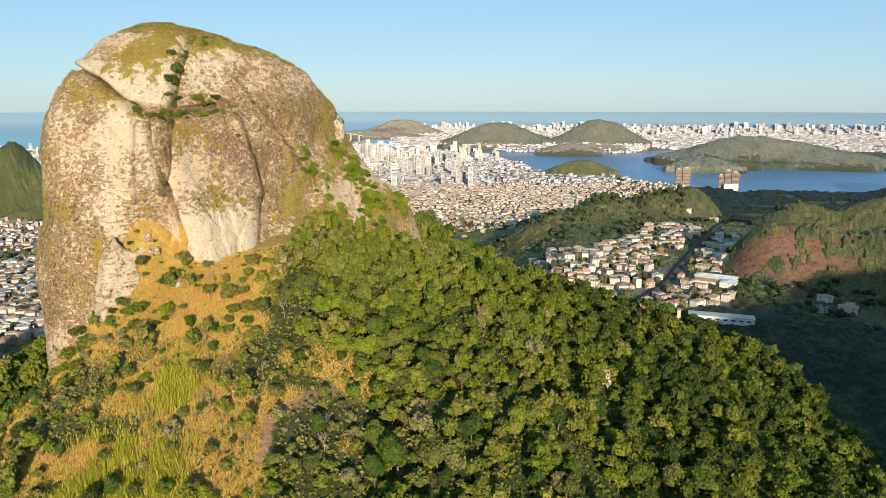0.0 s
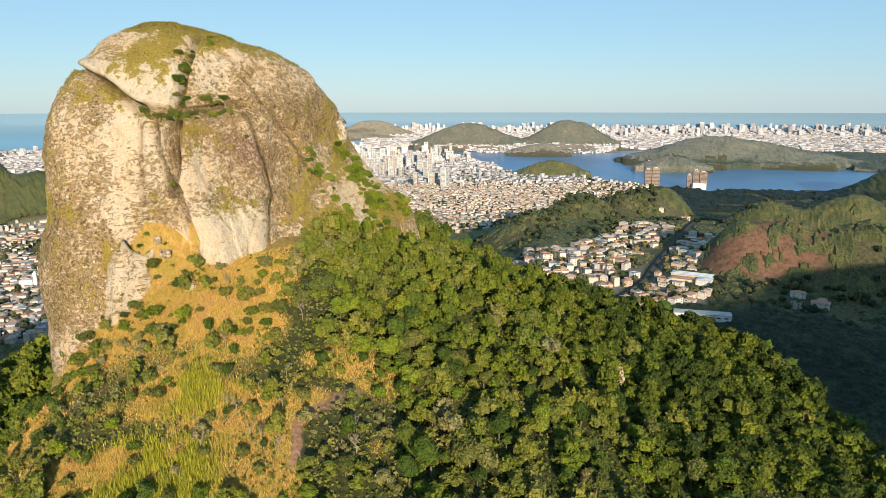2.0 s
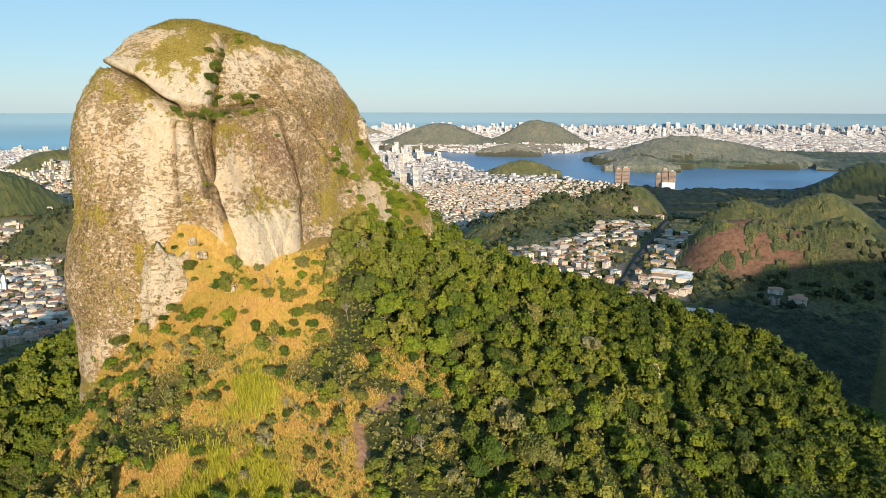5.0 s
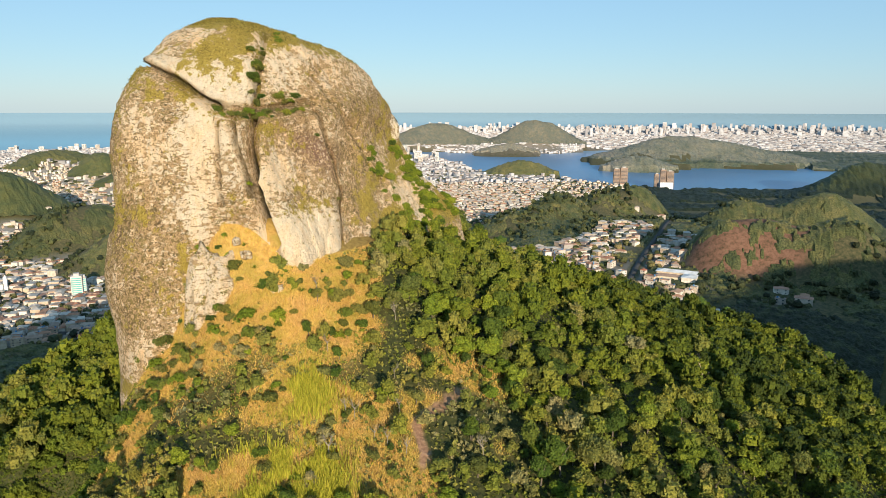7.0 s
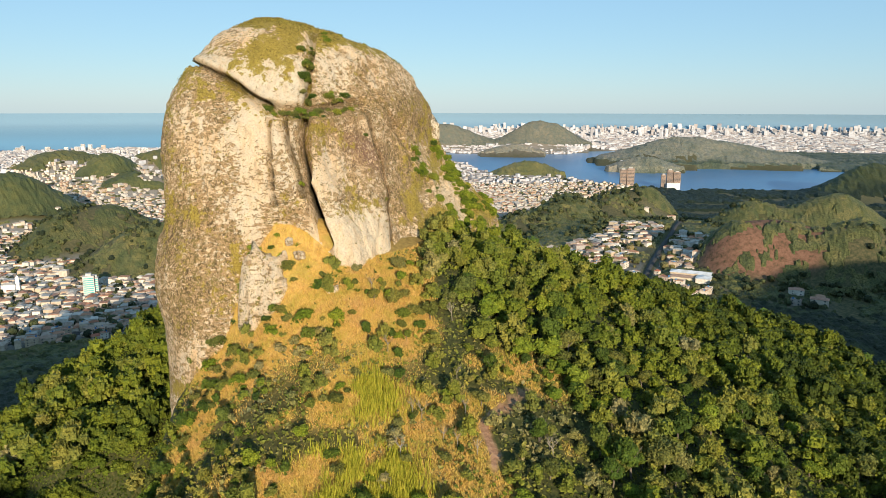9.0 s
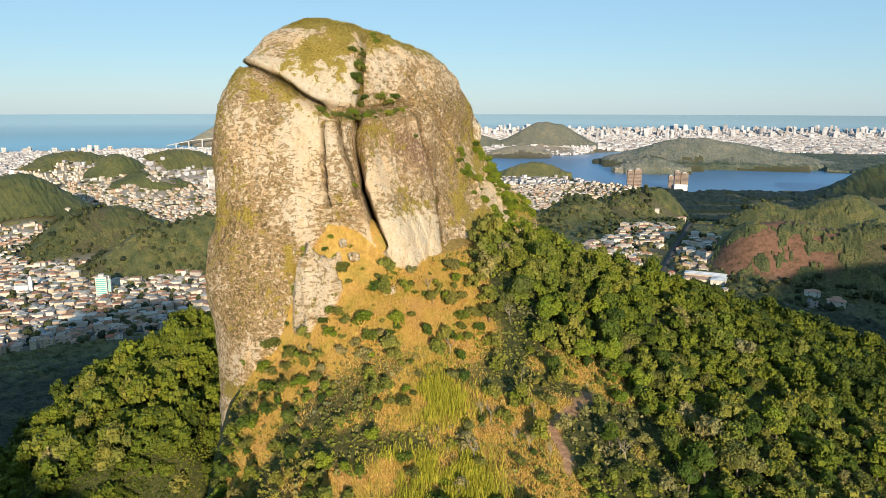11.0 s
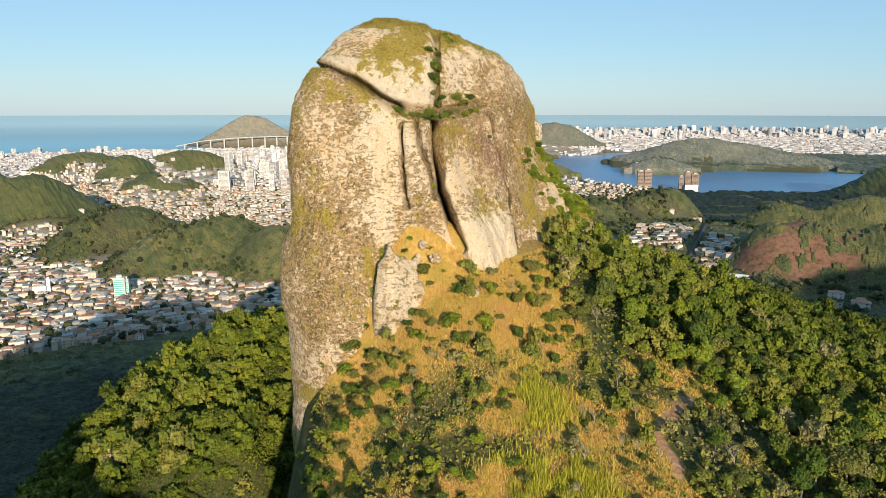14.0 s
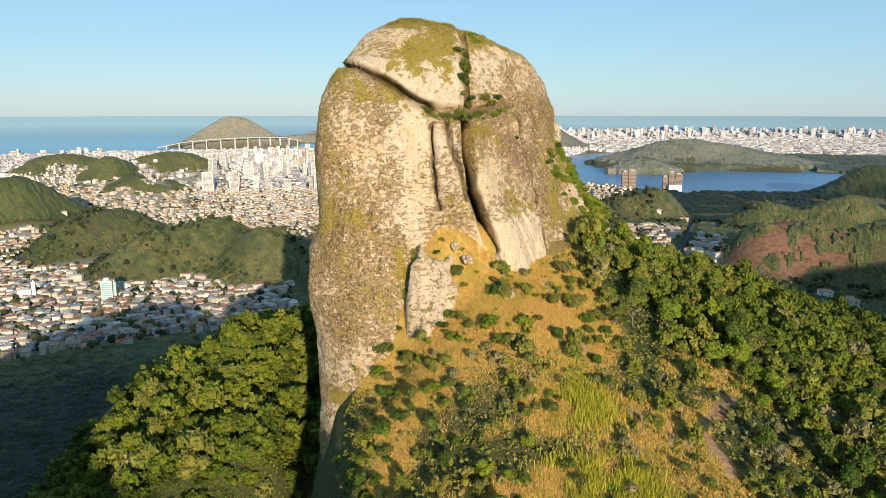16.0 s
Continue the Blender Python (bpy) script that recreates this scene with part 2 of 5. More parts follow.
dry_grass, t, b = material("dry_grass", 0.8)
g = t.nodes.new("ShaderNodeNewGeometry")
c = ramp(t, g.outputs["Random Per Island"], [(0.0, (0.42, 0.24, 0.055)), (0.4, (0.57, 0.35, 0.085)), (0.75, (0.68, 0.45, 0.13)), (1.0, (0.44, 0.33, 0.06))])
c = mix(t, 1.0, c, ramp(t, noise_at(t, 0.22, 4, 0.65), [(0.3, (0.62, 0.8, 0.55)), (0.42, (0.9, 1.0, 0.8)), (0.54, (1.04, 1.04, 1.0)), (0.68, (1.02, 0.95, 1.25))]), "MULTIPLY")
t.links.new(c, b.inputs["Base Color"])
reed_grass, t, b = material("reed_grass", 0.75)
g = t.nodes.new("ShaderNodeNewGeometry")
c = ramp(t, g.outputs["Random Per Island"], [(0.0, (0.2, 0.21, 0.018)), (0.5, (0.36, 0.35, 0.026)), (1.0, (0.54, 0.44, 0.055))])
t.links.new(c, b.inputs["Base Color"])

# soil and undergrowth of the land
soil, t, b = material("soil", 0.95)
fine, mid_n, wide = noise_at(t, 0.9, 6), noise_at(t, 0.12, 4), noise_at(t, 0.012, 4)
under = ramp(t, fine, [(0.3, (0.025, 0.03, 0.01)), (0.55, (0.06, 0.065, 0.018)), (0.75, (0.13, 0.1, 0.04))])
straw = ramp(t, fine, [(0.3, (0.32, 0.19, 0.055)), (0.5, (0.48, 0.3, 0.085)), (0.72, (0.56, 0.38, 0.12))])
scrub = ramp(t, noise_at(t, 0.25, 6, 0.7), [(0.32, (0.03, 0.04, 0.018)), (0.5, (0.08, 0.075, 0.035)), (0.68, (0.15, 0.12, 0.06))])
straw = mix(t, ramp(t, mid_n, [(0.5, (0, 0, 0)), (0.7, (1, 1, 1))]), straw, (0.3, 0.25, 0.05))
earth = ramp(t, fine, [(0.3, (0.2, 0.1, 0.055)), (0.7, (0.42, 0.25, 0.15))])
burnt = ramp(t, noise_at(t, 0.16, 6, 0.75), [(0.34, (0.05, 0.045, 0.02)), (0.45, (0.14, 0.075, 0.045)), (0.6, (0.22, 0.115, 0.075)), (0.7, (0.1, 0.1, 0.04))])
paving = ramp(t, fine, [(0.3, (0.13, 0.125, 0.12)), (0.7, (0.3, 0.28, 0.25))])
c = mix(t, attr(t, "grass"), under, straw)
c = mix(t, attr(t, "scrub"), c, scrub)
# far ground: dry brown, lightened in its colour for the haze
c = mix(t, attr(t, "bare"), c, ramp(t, noise_at(t, 0.05, 6, 0.7), [(0.35, (0.13, 0.115, 0.075)), (0.5, (0.22, 0.18, 0.13)), (0.68, (0.29, 0.23, 0.18))]))
c = mix(t, attr(t, "path"), c, earth)
c = mix(t, attr(t, "burnt"), c, burnt)
c = mix(t, attr(t, "town"), c, paving)
t.links.new(c, b.inputs["Base Color"])
bump(t, b, fine, 0.6, 0.6)

# granite of the dome
granite, t, b = material("granite", 0.85)
pos = t.nodes.new("ShaderNodeNewGeometry").outputs["Position"]
stretch = t.nodes.new("ShaderNodeMapping")
stretch.inputs["Scale"].default_value = (1, 1, 0.14)
t.links.new(pos, stretch.inputs["Vector"])
streak = noise_at(t, 0.6, 5, 0.6, stretch.outputs[0])
wide, fine, grain = noise_at(t, 0.08, 4), noise_at(t, 0.5, 5, 0.65), noise_at(t, 2.6, 4, 0.7)
worm = node(t, "ShaderNodeTexNoise", Scale=1.25, Detail=4.0, Roughness=0.6, Distortion=1.1)
t.links.new(pos, worm.inputs["Vector"])
worm = worm.outputs["Fac"]
blot = node(t, "ShaderNodeTexNoise", Scale=0.62, Detail=5.0, Roughness=0.62, Distortion=0.7)
squash = t.nodes.new("ShaderNodeMapping")
squash.inputs["Rotation"].default_value = (0, 0.35, 0)
squash.inputs["Scale"].default_value = (0.9, 0.9, 1.7)
t.links.new(pos, squash.inputs["Vector"])
t.links.new(squash.outputs[0], blot.inputs["Vector"])
blot = blot.outputs["Fac"]
c = ramp(t, wide, [(0.3, (0.76, 0.52, 0.28)), (0.5, (0.82, 0.6, 0.36)), (0.7, (0.82, 0.64, 0.42))])
c = mix(t, ramp(t, streak, [(0.45, (0, 0, 0)), (0.62, (0.75, 0.75, 0.75))]), c, (0.76, 0.64, 0.47))
c = mix(t, ramp(t, streak, [(0.3, (0.7, 0.7, 0.7)), (0.42, (0, 0, 0))]), c, (0.36, 0.27, 0.18))
pale = calc(t, "MULTIPLY", attr(t, "pale"), ramp(t, streak, [(0.34, (0.3, 0.3, 0.3)), (0.5, (0.95, 0.95, 0.95))]))
c = mix(t, pale, c, ramp(t, fine, [(0.3, (0.68, 0.57, 0.41)), (0.65, (0.82, 0.71, 0.53))]))
c = mix(t, 1.0, c, ramp(t, grain, [(0.3, (0.68, 0.66, 0.64)), (0.48, (1, 1, 1)), (0.7, (1.1, 1.08, 1.05))]), "MULTIPLY")
cover = calc(t, "MULTIPLY", calc(t, "SUBTRACT", attr(t, "lichen"), 0.5), 0.34)
crust = ramp(t, grain, [(0.33, (0.2, 0.12, 0.055)), (0.5, (0.43, 0.275, 0.13)), (0.66, (0.62, 0.42, 0.21))])
spots = ramp(t, calc(t, "ADD", blot, cover), [(0.515, (0, 0, 0)), (0.53, (1, 1, 1))])
c = mix(t, calc(t, "MULTIPLY", spots, 0.9), c, crust)
dots = ramp(t, calc(t, "ADD", worm, calc(t, "MULTIPLY", cover, 0.7)), [(0.575, (0, 0, 0)), (0.595, (1, 1, 1))])
c = mix(t, calc(t, "MULTIPLY", dots, 0.9), c, ramp(t, fine, [(0.4, (0.12, 0.08, 0.035)), (0.6, (0.26, 0.2, 0.06))]))
rusty = calc(t, "MULTIPLY", attr(t, "rust"), ramp(t, worm, [(0.42, (0, 0, 0)), (0.52, (1, 1, 1))]))
c = mix(t, rusty, c, (0.24, 0.13, 0.085))
mossy = ramp(t, calc(t, "ADD", noise_at(t, 0.55, 6, 0.75), calc(t, "MULTIPLY", calc(t, "SUBTRACT", attr(t, "moss"), 0.5), 0.5)), [(0.485, (0, 0, 0)), (0.52, (1, 1, 1))])
c = mix(t, mossy, c, ramp(t, grain, [(0.34, (0.14, 0.095, 0.025)), (0.46, (0.38, 0.27, 0.055)), (0.6, (0.5, 0.38, 0.07)), (0.7, (0.62, 0.5, 0.2))]))
c = mix(t, attr(t, "joint_dark"), c, ramp(t, grain, [(0.35, (0.035, 0.028, 0.016)), (0.65, (0.11, 0.085, 0.035))]))      # shade of the deep joints, painted in together with their soil and moss
t.links.new(c, b.inputs["Base Color"])
bump(t, b, calc(t, "ADD", calc(t, "ADD", worm, calc(t, "MULTIPLY", grain, 0.6)), calc(t, "MULTIPLY", spots, 0.25)), 1.0, 1.0)

# moss cushions and small bromeliads
rock_moss, t, b = material("rock_moss", 0.85)
g = t.nodes.new("ShaderNodeNewGeometry")
c = ramp(t, g.outputs["Random Per Island"], [(0.0, (0.1, 0.085, 0.02)), (0.35, (0.2, 0.16, 0.035)), (0.75, (0.34, 0.27, 0.05)), (1.0, (0.45, 0.38, 0.08))])
t.links.new(c, b.inputs["Base Color"])

# water
sea, t, b = material("sea", 0.28)
c = ramp(t, noise_at(t, 0.004, 3), [(0.35, (0.06, 0.19, 0.36)), (0.65, (0.075, 0.22, 0.41))])
# open sea: pale haze put into the base colour
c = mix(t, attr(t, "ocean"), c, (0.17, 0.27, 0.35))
# lighter band painted where the drawn-in sheet catches too little sun
c = mix(t, attr(t, "haze_light"), c, (0.25, 0.45, 0.57))
t.links.new(calc(t, "MULTIPLY", calc(t, "SUBTRACT", 1.0, attr(t, "ocean")), 0.5), b.inputs["Specular IOR Level"])
t.links.new(c, b.inputs["Base Color"])
bump(t, b, noise_at(t, 0.05, 5), 0.35, 3.0)

# town
def make_plaster(name, stops, scale=0.35):
    m, t, b = material(name, 0.8)
    g = t.nodes.new("ShaderNodeNewGeometry")
    o = t.nodes.new("ShaderNodeObjectInfo")
    pick = calc(t, "FRACT", calc(t, "ADD", g.outputs["Random Per Island"], o.outputs["Random"]))
    c = ramp(t, pick, stops)
    dirt = ramp(t, noise_at(t, scale, 5), [(0.3, (0.72, 0.69, 0.65)), (0.6, (1, 1, 1))])
    t.links.new(mix(t, 1.0, c, dirt, "MULTIPLY"), b.inputs["Base Color"])
    return m


plaster = make_plaster("plaster", [(0.0, (0.6, 0.52, 0.43)), (0.3, (0.74, 0.69, 0.61)), (0.45, (0.5, 0.38, 0.27)), (0.58, (0.66, 0.57, 0.42)), (0.7, (0.42, 0.3, 0.22)), (0.8, (0.7, 0.66, 0.6)), (0.9, (0.38, 0.35, 0.32)), (1.0, (0.62, 0.52, 0.4))])
plaster_tower = make_plaster("plaster_tower", [(0.0, (0.76, 0.73, 0.68)), (0.6, (0.8, 0.78, 0.74)), (0.75, (0.66, 0.56, 0.46)), (1.0, (0.6, 0.58, 0.57))], 0.1)
roofing = make_plaster("roofing", [(0.0, (0.42, 0.19, 0.115)), (0.2, (0.48, 0.28, 0.18)), (0.35, (0.36, 0.33, 0.3)), (0.55, (0.52, 0.49, 0.44)), (0.7, (0.3, 0.22, 0.17)), (0.85, (0.62, 0.58, 0.52)), (1.0, (0.34, 0.16, 0.1))])
tile_red = make_plaster("tile_red", [(0.0, (0.36, 0.16, 0.095)), (0.35, (0.45, 0.27, 0.18)), (0.6, (0.33, 0.25, 0.2)), (0.85, (0.48, 0.38, 0.3)), (1.0, (0.42, 0.14, 0.08))])
sheet_white = make_plaster("sheet_white", [(0.0, (0.75, 0.74, 0.72)), (1.0, (0.8, 0.79, 0.77))], 0.15)
brown_block = make_plaster("brown_block", [(0.0, (0.3, 0.22, 0.17)), (1.0, (0.34, 0.25, 0.19))], 0.1)
tank_blue = make_plaster("tank_blue", [(0.0, (0.06, 0.2, 0.45)), (1.0, (0.1, 0.28, 0.5))])
glass_teal = make_plaster("glass_teal", [(0.0, (0.12, 0.42, 0.42)), (1.0, (0.16, 0.48, 0.46))])
asphalt, t, b = material("asphalt", 0.9)
t.links.new(ramp(t, noise_at(t, 0.4, 5), [(0.3, (0.04, 0.04, 0.042)), (0.7, (0.075, 0.073, 0.07))]), b.inputs["Base Color"])
concrete, t, b = material("concrete", 0.85)
t.links.new(ramp(t, noise_at(t, 0.3, 5), [(0.3, (0.38, 0.36, 0.33)), (0.7, (0.55, 0.53, 0.5))]), b.inputs["Base Color"])
pane_glass, t, b = material("pane_glass", 0.15)
t.links.new(ramp(t, noise_at(t, 0.3, 2), [(0.3, (0.03, 0.035, 0.045)), (0.7, (0.08, 0.09, 0.1))]), b.inputs["Base Color"])
# far city: bluish haze mixed into these cool wall and roof colours
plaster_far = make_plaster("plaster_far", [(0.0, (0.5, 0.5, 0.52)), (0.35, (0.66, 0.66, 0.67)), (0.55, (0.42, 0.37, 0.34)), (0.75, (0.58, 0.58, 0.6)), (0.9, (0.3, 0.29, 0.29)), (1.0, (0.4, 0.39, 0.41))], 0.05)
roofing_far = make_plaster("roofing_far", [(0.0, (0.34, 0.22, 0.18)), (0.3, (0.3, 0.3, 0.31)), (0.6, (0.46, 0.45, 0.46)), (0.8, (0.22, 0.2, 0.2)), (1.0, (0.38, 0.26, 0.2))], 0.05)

# ---- the land: one sheet to the horizon ----
az_lines = np.concatenate([np.arange(-180, -36, 4.0), np.arange(-36, 41, 0.18), np.arange(41, 180, 4.0)])
ring = np.concatenate([[0.5, 20, 40], np.geomspace(60, 3200, 230), np.geomspace(3260, 33000, 50)])
gd, ga = np.meshgrid(ring, az_lines, indexing="ij")
gx, gy = polar(ga, gd)
gz = height(gx, gy)
wood_share = hill_part(gx, gy)[1]


def along(x, y, points):
    """Distance from a polyline."""
    best = np.full(np.shape(x), 1e9)
    for (x0, y0), (x1, y1) in zip(points[:-1], points[1:]):
        dx, dy = x1 - x0, y1 - y0
        t = np.clip(((x - x0) * dx + (y - y0) * dy) / (dx * dx + dy * dy), 0, 1)
        best = np.minimum(best, np.hypot(x - x0 - t * dx, y - y0 - t * dy))
    return best


TRAIL = [(-24, 145), (-29, 141), (-33, 138), (-35.5, 134.5), (-35, 131), (-34.3, 127), (-35, 124)]


ROAD = [(178, 700), (205, 752), (235, 783), (267, 822), (341, 962), (409, 1084), (470, 1200), (540, 1330)]


def grassy(x, y):
    """Dry grass on the front of the spur and in the recess of the rock."""
    edge = -41 + 9 * (fbm(x / 14.0, y / 14.0, 3, 21) - 0.5) * 2
    g = smooth(6, -6, x - edge) * smooth(96, 112, y) * smooth(250, 215, y) * smooth(-106, -98, x)
    patch = np.zeros_like(x)
    for px, py, ax, ay, share in ((-70, 164, 14, 8, 0.95), (-57, 139, 11, 5, 0.9), (-60, 121, 10, 6, 1.0), (-79, 184, 14, 15, 1.0), (-87, 160, 8, 9, 0.8), (-54, 173, 12, 14, 1.0), (-32, 149, 5, 3, 0.6), (-98, 143, 6, 5, 0.6)):
        patch = np.maximum(patch, share * np.exp(-((x - px) / ax) ** 4 - ((y - py) / ay) ** 4))
    g = g * np.clip(0.1 + 0.14 * smooth(138, 160, y) + 0.8 * patch + 0.3 * smooth(0.5, 0.62, fbm(x / 12.0, y / 12.0, 3, 27)), 0, 1)
    g2 = 0.3 * smooth(0.52, 0.62, fbm(x / 22.0, y / 22.0, 3, 23)) * smooth(0, -25, x) * smooth(170, 150, y) * smooth(70, 100, y)
    crest = 0.8 * np.exp(-(along(x, y, [(4, 296), (28, 282), (58, 270), (72, 262)]) / 9) ** 2)
    return np.clip(np.maximum(np.maximum(g, g2), crest), 0, 1)


def scrubby(x, y):
    """Open brown scrub on the hills beyond the spur."""
    d = np.hypot(x, y)
    return smooth(500, 650, d) * (0.35 + 0.65 * smooth(0.44, 0.58, fbm(x / 110.0, y / 110.0, 3, 29) + 0.1 * smooth(1800, 3000, d)))


def burnt_at(x, y):
    r = np.hypot((x - 455) / 110.0, (y - 850) / 75.0) + 0.5 * (fbm(x / 50.0, y / 50.0, 3, 31) - 0.5)
    r2 = np.hypot((x + 215) / 30.0, (y - 865) / 22.0)
    return np.maximum(smooth(1.05, 0.8, r), 0.8 * smooth(1.1, 0.8, r2))


def town_at(x, y):
    """How closely built the land is."""
    az, d = az_of(x, y)
    h, w = hill_part(x, y)
    valley = smooth(80, 40, along(x, y, [(140, 960), (200, 925), (262, 850), (285, 800)])) * 0.6
    lower = smooth(75, 50, along(x, y, [(165, 905), (212, 850), (240, 795), (250, 750), (246, 722)])) * 0.7
    valley = np.maximum(valley, lower)
    rows_up = smooth(60, 25, along(x, y, [(225, 930), (290, 1010), (340, 1080), (390, 1160)])) * 0.7
    row_road = smooth(34, 16, along(x, y, [(318, 850), (345, 900), (385, 975), (430, 1060)])) * 0.75
    beyond = smooth(70, 40, np.hypot(x - 520, (y - 1370) * 0.6)) * 0.3
    hamlet = smooth(45, 20, np.hypot(x - 400, y - 715)) * 0.3
    village = np.maximum(np.maximum(np.maximum(valley, rows_up), np.maximum(hamlet, row_road)), beyond)
    village = village * smooth(7, 10, along(x, y, ROAD)) * (np.hypot(x - 320, y - 812) > 38) * (np.hypot(x - 281, y - 690) > 42) * (1 - burnt_at(x, y))
    left = smooth(-8, -11, az) * smooth(900, 930, d)
    mid = smooth(1450, 1650, d) * smooth(19, 12, az)
    mid = np.maximum(mid, 0.5 * smooth(1950, 2100, d) * smooth(27, 23, az))
    far = smooth(4500, 4650, d)
    t = np.maximum(np.maximum(village * smooth(5, 12, az), left), np.maximum(mid, far))
    slopes = smooth(-9, -12, az) * smooth(1500, 1700, d)
    keep = (1 - smooth(0.25 + 0.2 * slopes, 0.6 + 0.3 * slopes, w)) * (1 - smooth(36 + 34 * slopes, 60 + 45 * slopes, h))
    favela = smooth(0.5, 0.6, fbm(x / 160.0, y / 160.0, 3, 37)) * smooth(-14, -20, az) * smooth(1500, 1700, d) * smooth(110, 80, h)
    mangrove = smooth(19.5, 20.5, az) * smooth(5200, 5000, d) * smooth(1400, 1500, d)
    sp = smooth(E - 245, E - 255, spur(x, y))
    t = np.where(az > 3, np.where(d < 1450, village * smooth(5, 12, az), t * keep), np.maximum(t * keep, favela))
    return t * (1 - mangrove) * sp * (d > 500)


trail_d = along(gx, gy, TRAIL)
verts = bend(np.stack([gx, gy, gz], -1).reshape(-1, 3))
town_share = town_at(gx, gy) * (1 - wet(gx, gy))
# bare grows with distance and brings the haze-lightened brown
land = new("ground", mesh_of("ground", verts, grid_faces(*gx.shape, close=True)[:, ::-1], soil, True, {
    "grass": smooth(0.05, 0.42, grassy(gx, gy)).ravel(), "scrub": scrubby(gx, gy).ravel(), "bare": (smooth(1700, 2300, gd) * (gz > 3) * (1 - 0.85 * smooth(12, 17, ga) * smooth(5200, 4600, gd))).ravel(), "burnt": burnt_at(gx, gy).ravel(), "town": np.clip(town_share, 0, 1).ravel(),
    "path": np.maximum(smooth(1.25, 0.5, trail_d + (fbm(gx / 2.0, gy / 2.0, 2, 41) - 0.5) * 1.5), 0.8 * smooth(1.1, 0.8, np.hypot((gx - 173) / 24, (gy - 987) / 16))).ravel()}))
tagged(land, "hilly land with dry grass, soil and paved town ground", "ground", kind="structure")

# ---- the bay and the ocean ----
az_w = np.concatenate([np.arange(-95, -36, 3.0), np.arange(-36, 41, 0.5), np.arange(41, 96, 3.0)])
wd, wa = np.meshgrid(np.geomspace(1900, 36000, 110), az_w, indexing="ij")
wx, wy = polar(wa, wd)
# the second mask evens the light over the far sea by colour
bay = new("water", mesh_of("water", bend(np.stack([wx, wy, np.zeros_like(wx)], -1).reshape(-1, 3)), grid_faces(*wx.shape)[:, ::-1], sea, True, {"ocean": smooth(4300, 5200, wd).ravel(), "haze_light": np.interp(wd, [4600, 5300, 6500, 8500, 12000], [0, 0.9, 1, 0.45, 0]).ravel()}))
tagged(bay, "blue bay and ocean water with light ripples", "water", kind="structure")

# ---- the granite dome ----
# height over the first eye, west edge, east edge, front, back
RINGS = np.array([
    (-125, -110, -18, 165, 300), (-90, -112.2, -18, 168, 298), (-76, -111.5, -21.1, 171.1, 296.4), (-66, -112.4, -23.1, 174.1, 295.3), (-56, -114.1, -24.8, 177.6, 294.1),
    (-46, -116.3, -26.8, 181, 291.6), (-38, -116.5, -29, 183.5, 288.9), (-31, -113.6, -35.3, 185.4, 285.2), (-24, -114.2, -40.3, 187.3, 281.5), (-16, -114.6, -44.5, 189.4, 277.2),
    (-8, -114.5, -47.1, 191.8, 272.4), (-2, -114.5, -46, 194.2, 267.6), (4, -113.8, -47.8, 198, 262), (9, -110.7, -50, 201.8, 256.7), (13, -106.9, -52.1, 205.2, 251.3),
    (16.5, -104.2, -57.8, 208.5, 246), (19.5, -102, -65.8, 211.8, 241), (22, -99, -74.1, 216, 236), (23.6, -95, -81.5, 220.2, 230.9), (24.2, -90.7, -86.5, 225, 227)])


def rings_at(s):
    i = np.clip(np.floor(s).astype(int), 0, len(RINGS) - 2)
    u = (s - i)[:, None]
    p0, p1, p2, p3 = (RINGS[np.clip(i + k, 0, len(RINGS) - 1)] for k in (-1, 0, 1, 2))
    return 0.5 * (2 * p1 + (p2 - p0) * u + (2 * p0 - 5 * p1 + 4 * p2 - p3) * u ** 2 + (3 * p1 - p0 - 3 * p2 + p3) * u ** 3)


# joints of the front face: points (x, height over the eye), depth, half width, how far they run east and up behind the face
JOINTS = [
    ([(-110, 11), (-103, 9.9), (-100.5, 9), (-94.5, 6.9), (-88.6, 3), (-85, 0.5), (-82.8, -0.9)], 4.5, 0.3, 0.0, 0.6),
    ([(-72.8, 20), (-73, 12.8), (-74, 6.7), (-73.4, 0)], 2.2, 1.0, 0.5, 0.0),
    ([(-82.8, -1.3), (-79.3, -2.3), (-74.2, -2.5), (-69.8, -2), (-65, -0.7), (-60, 0)], 2.2, 1.2, 0.0, 0.5),
    ([(-82.9, -4), (-82.9, -10.4), (-82.2, -20), (-81.7, -25)], 4.0, 0.4, 0.15, 0.0),
    ([(-78.8, -3.4), (-78.3, -9), (-75.9, -17.4), (-74.6, -23)], 3.6, 0.55, 0.1, 0.0),
    ([(-73.9, -3), (-74.1, -11.8), (-73.8, -20.2), (-71.5, -26.5), (-68.4, -35)], 12.0, 0.95, 0.15, 0.0),
    ([(-59.6, -2), (-57.1, -12), (-53, -22.5), (-52.9, -30), (-52.1, -38)], 3.5, 0.4, 0.6, 0.0),
    ([(-66, 15), (-60, 11), (-55, 6)], 0.9, 0.6, 0.5, 0.0),
    ([(-60, 8), (-53.5, -1), (-48, -12), (-44.5, -18)], 1.6, 0.5, 0.6, 0.0),
    ([(-56, -31), (-57, -36), (-57.5, -42)], 0.9, 0.35, 0.5, 0.0),
    ([(-101, -14), (-98, -28), (-96, -44)], 0.4, 0.7, 0.5, 0.0),
    ([(-64, -30), (-61, -34), (-59.5, -40)], 0.4, 0.3, 0.5, 0.0),
]
th = np.concatenate([np.linspace(np.pi - 0.35, 2 * np.pi + 0.6, 560), np.linspace(0.6, np.pi - 0.35, 42)[1:-1]])
ss = np.concatenate([np.linspace(0, 1, 12)[:-1], np.linspace(1, 5, 80)[:-1], np.linspace(5, 13, 150)[:-1], np.linspace(13, len(RINGS) - 1, 60)])
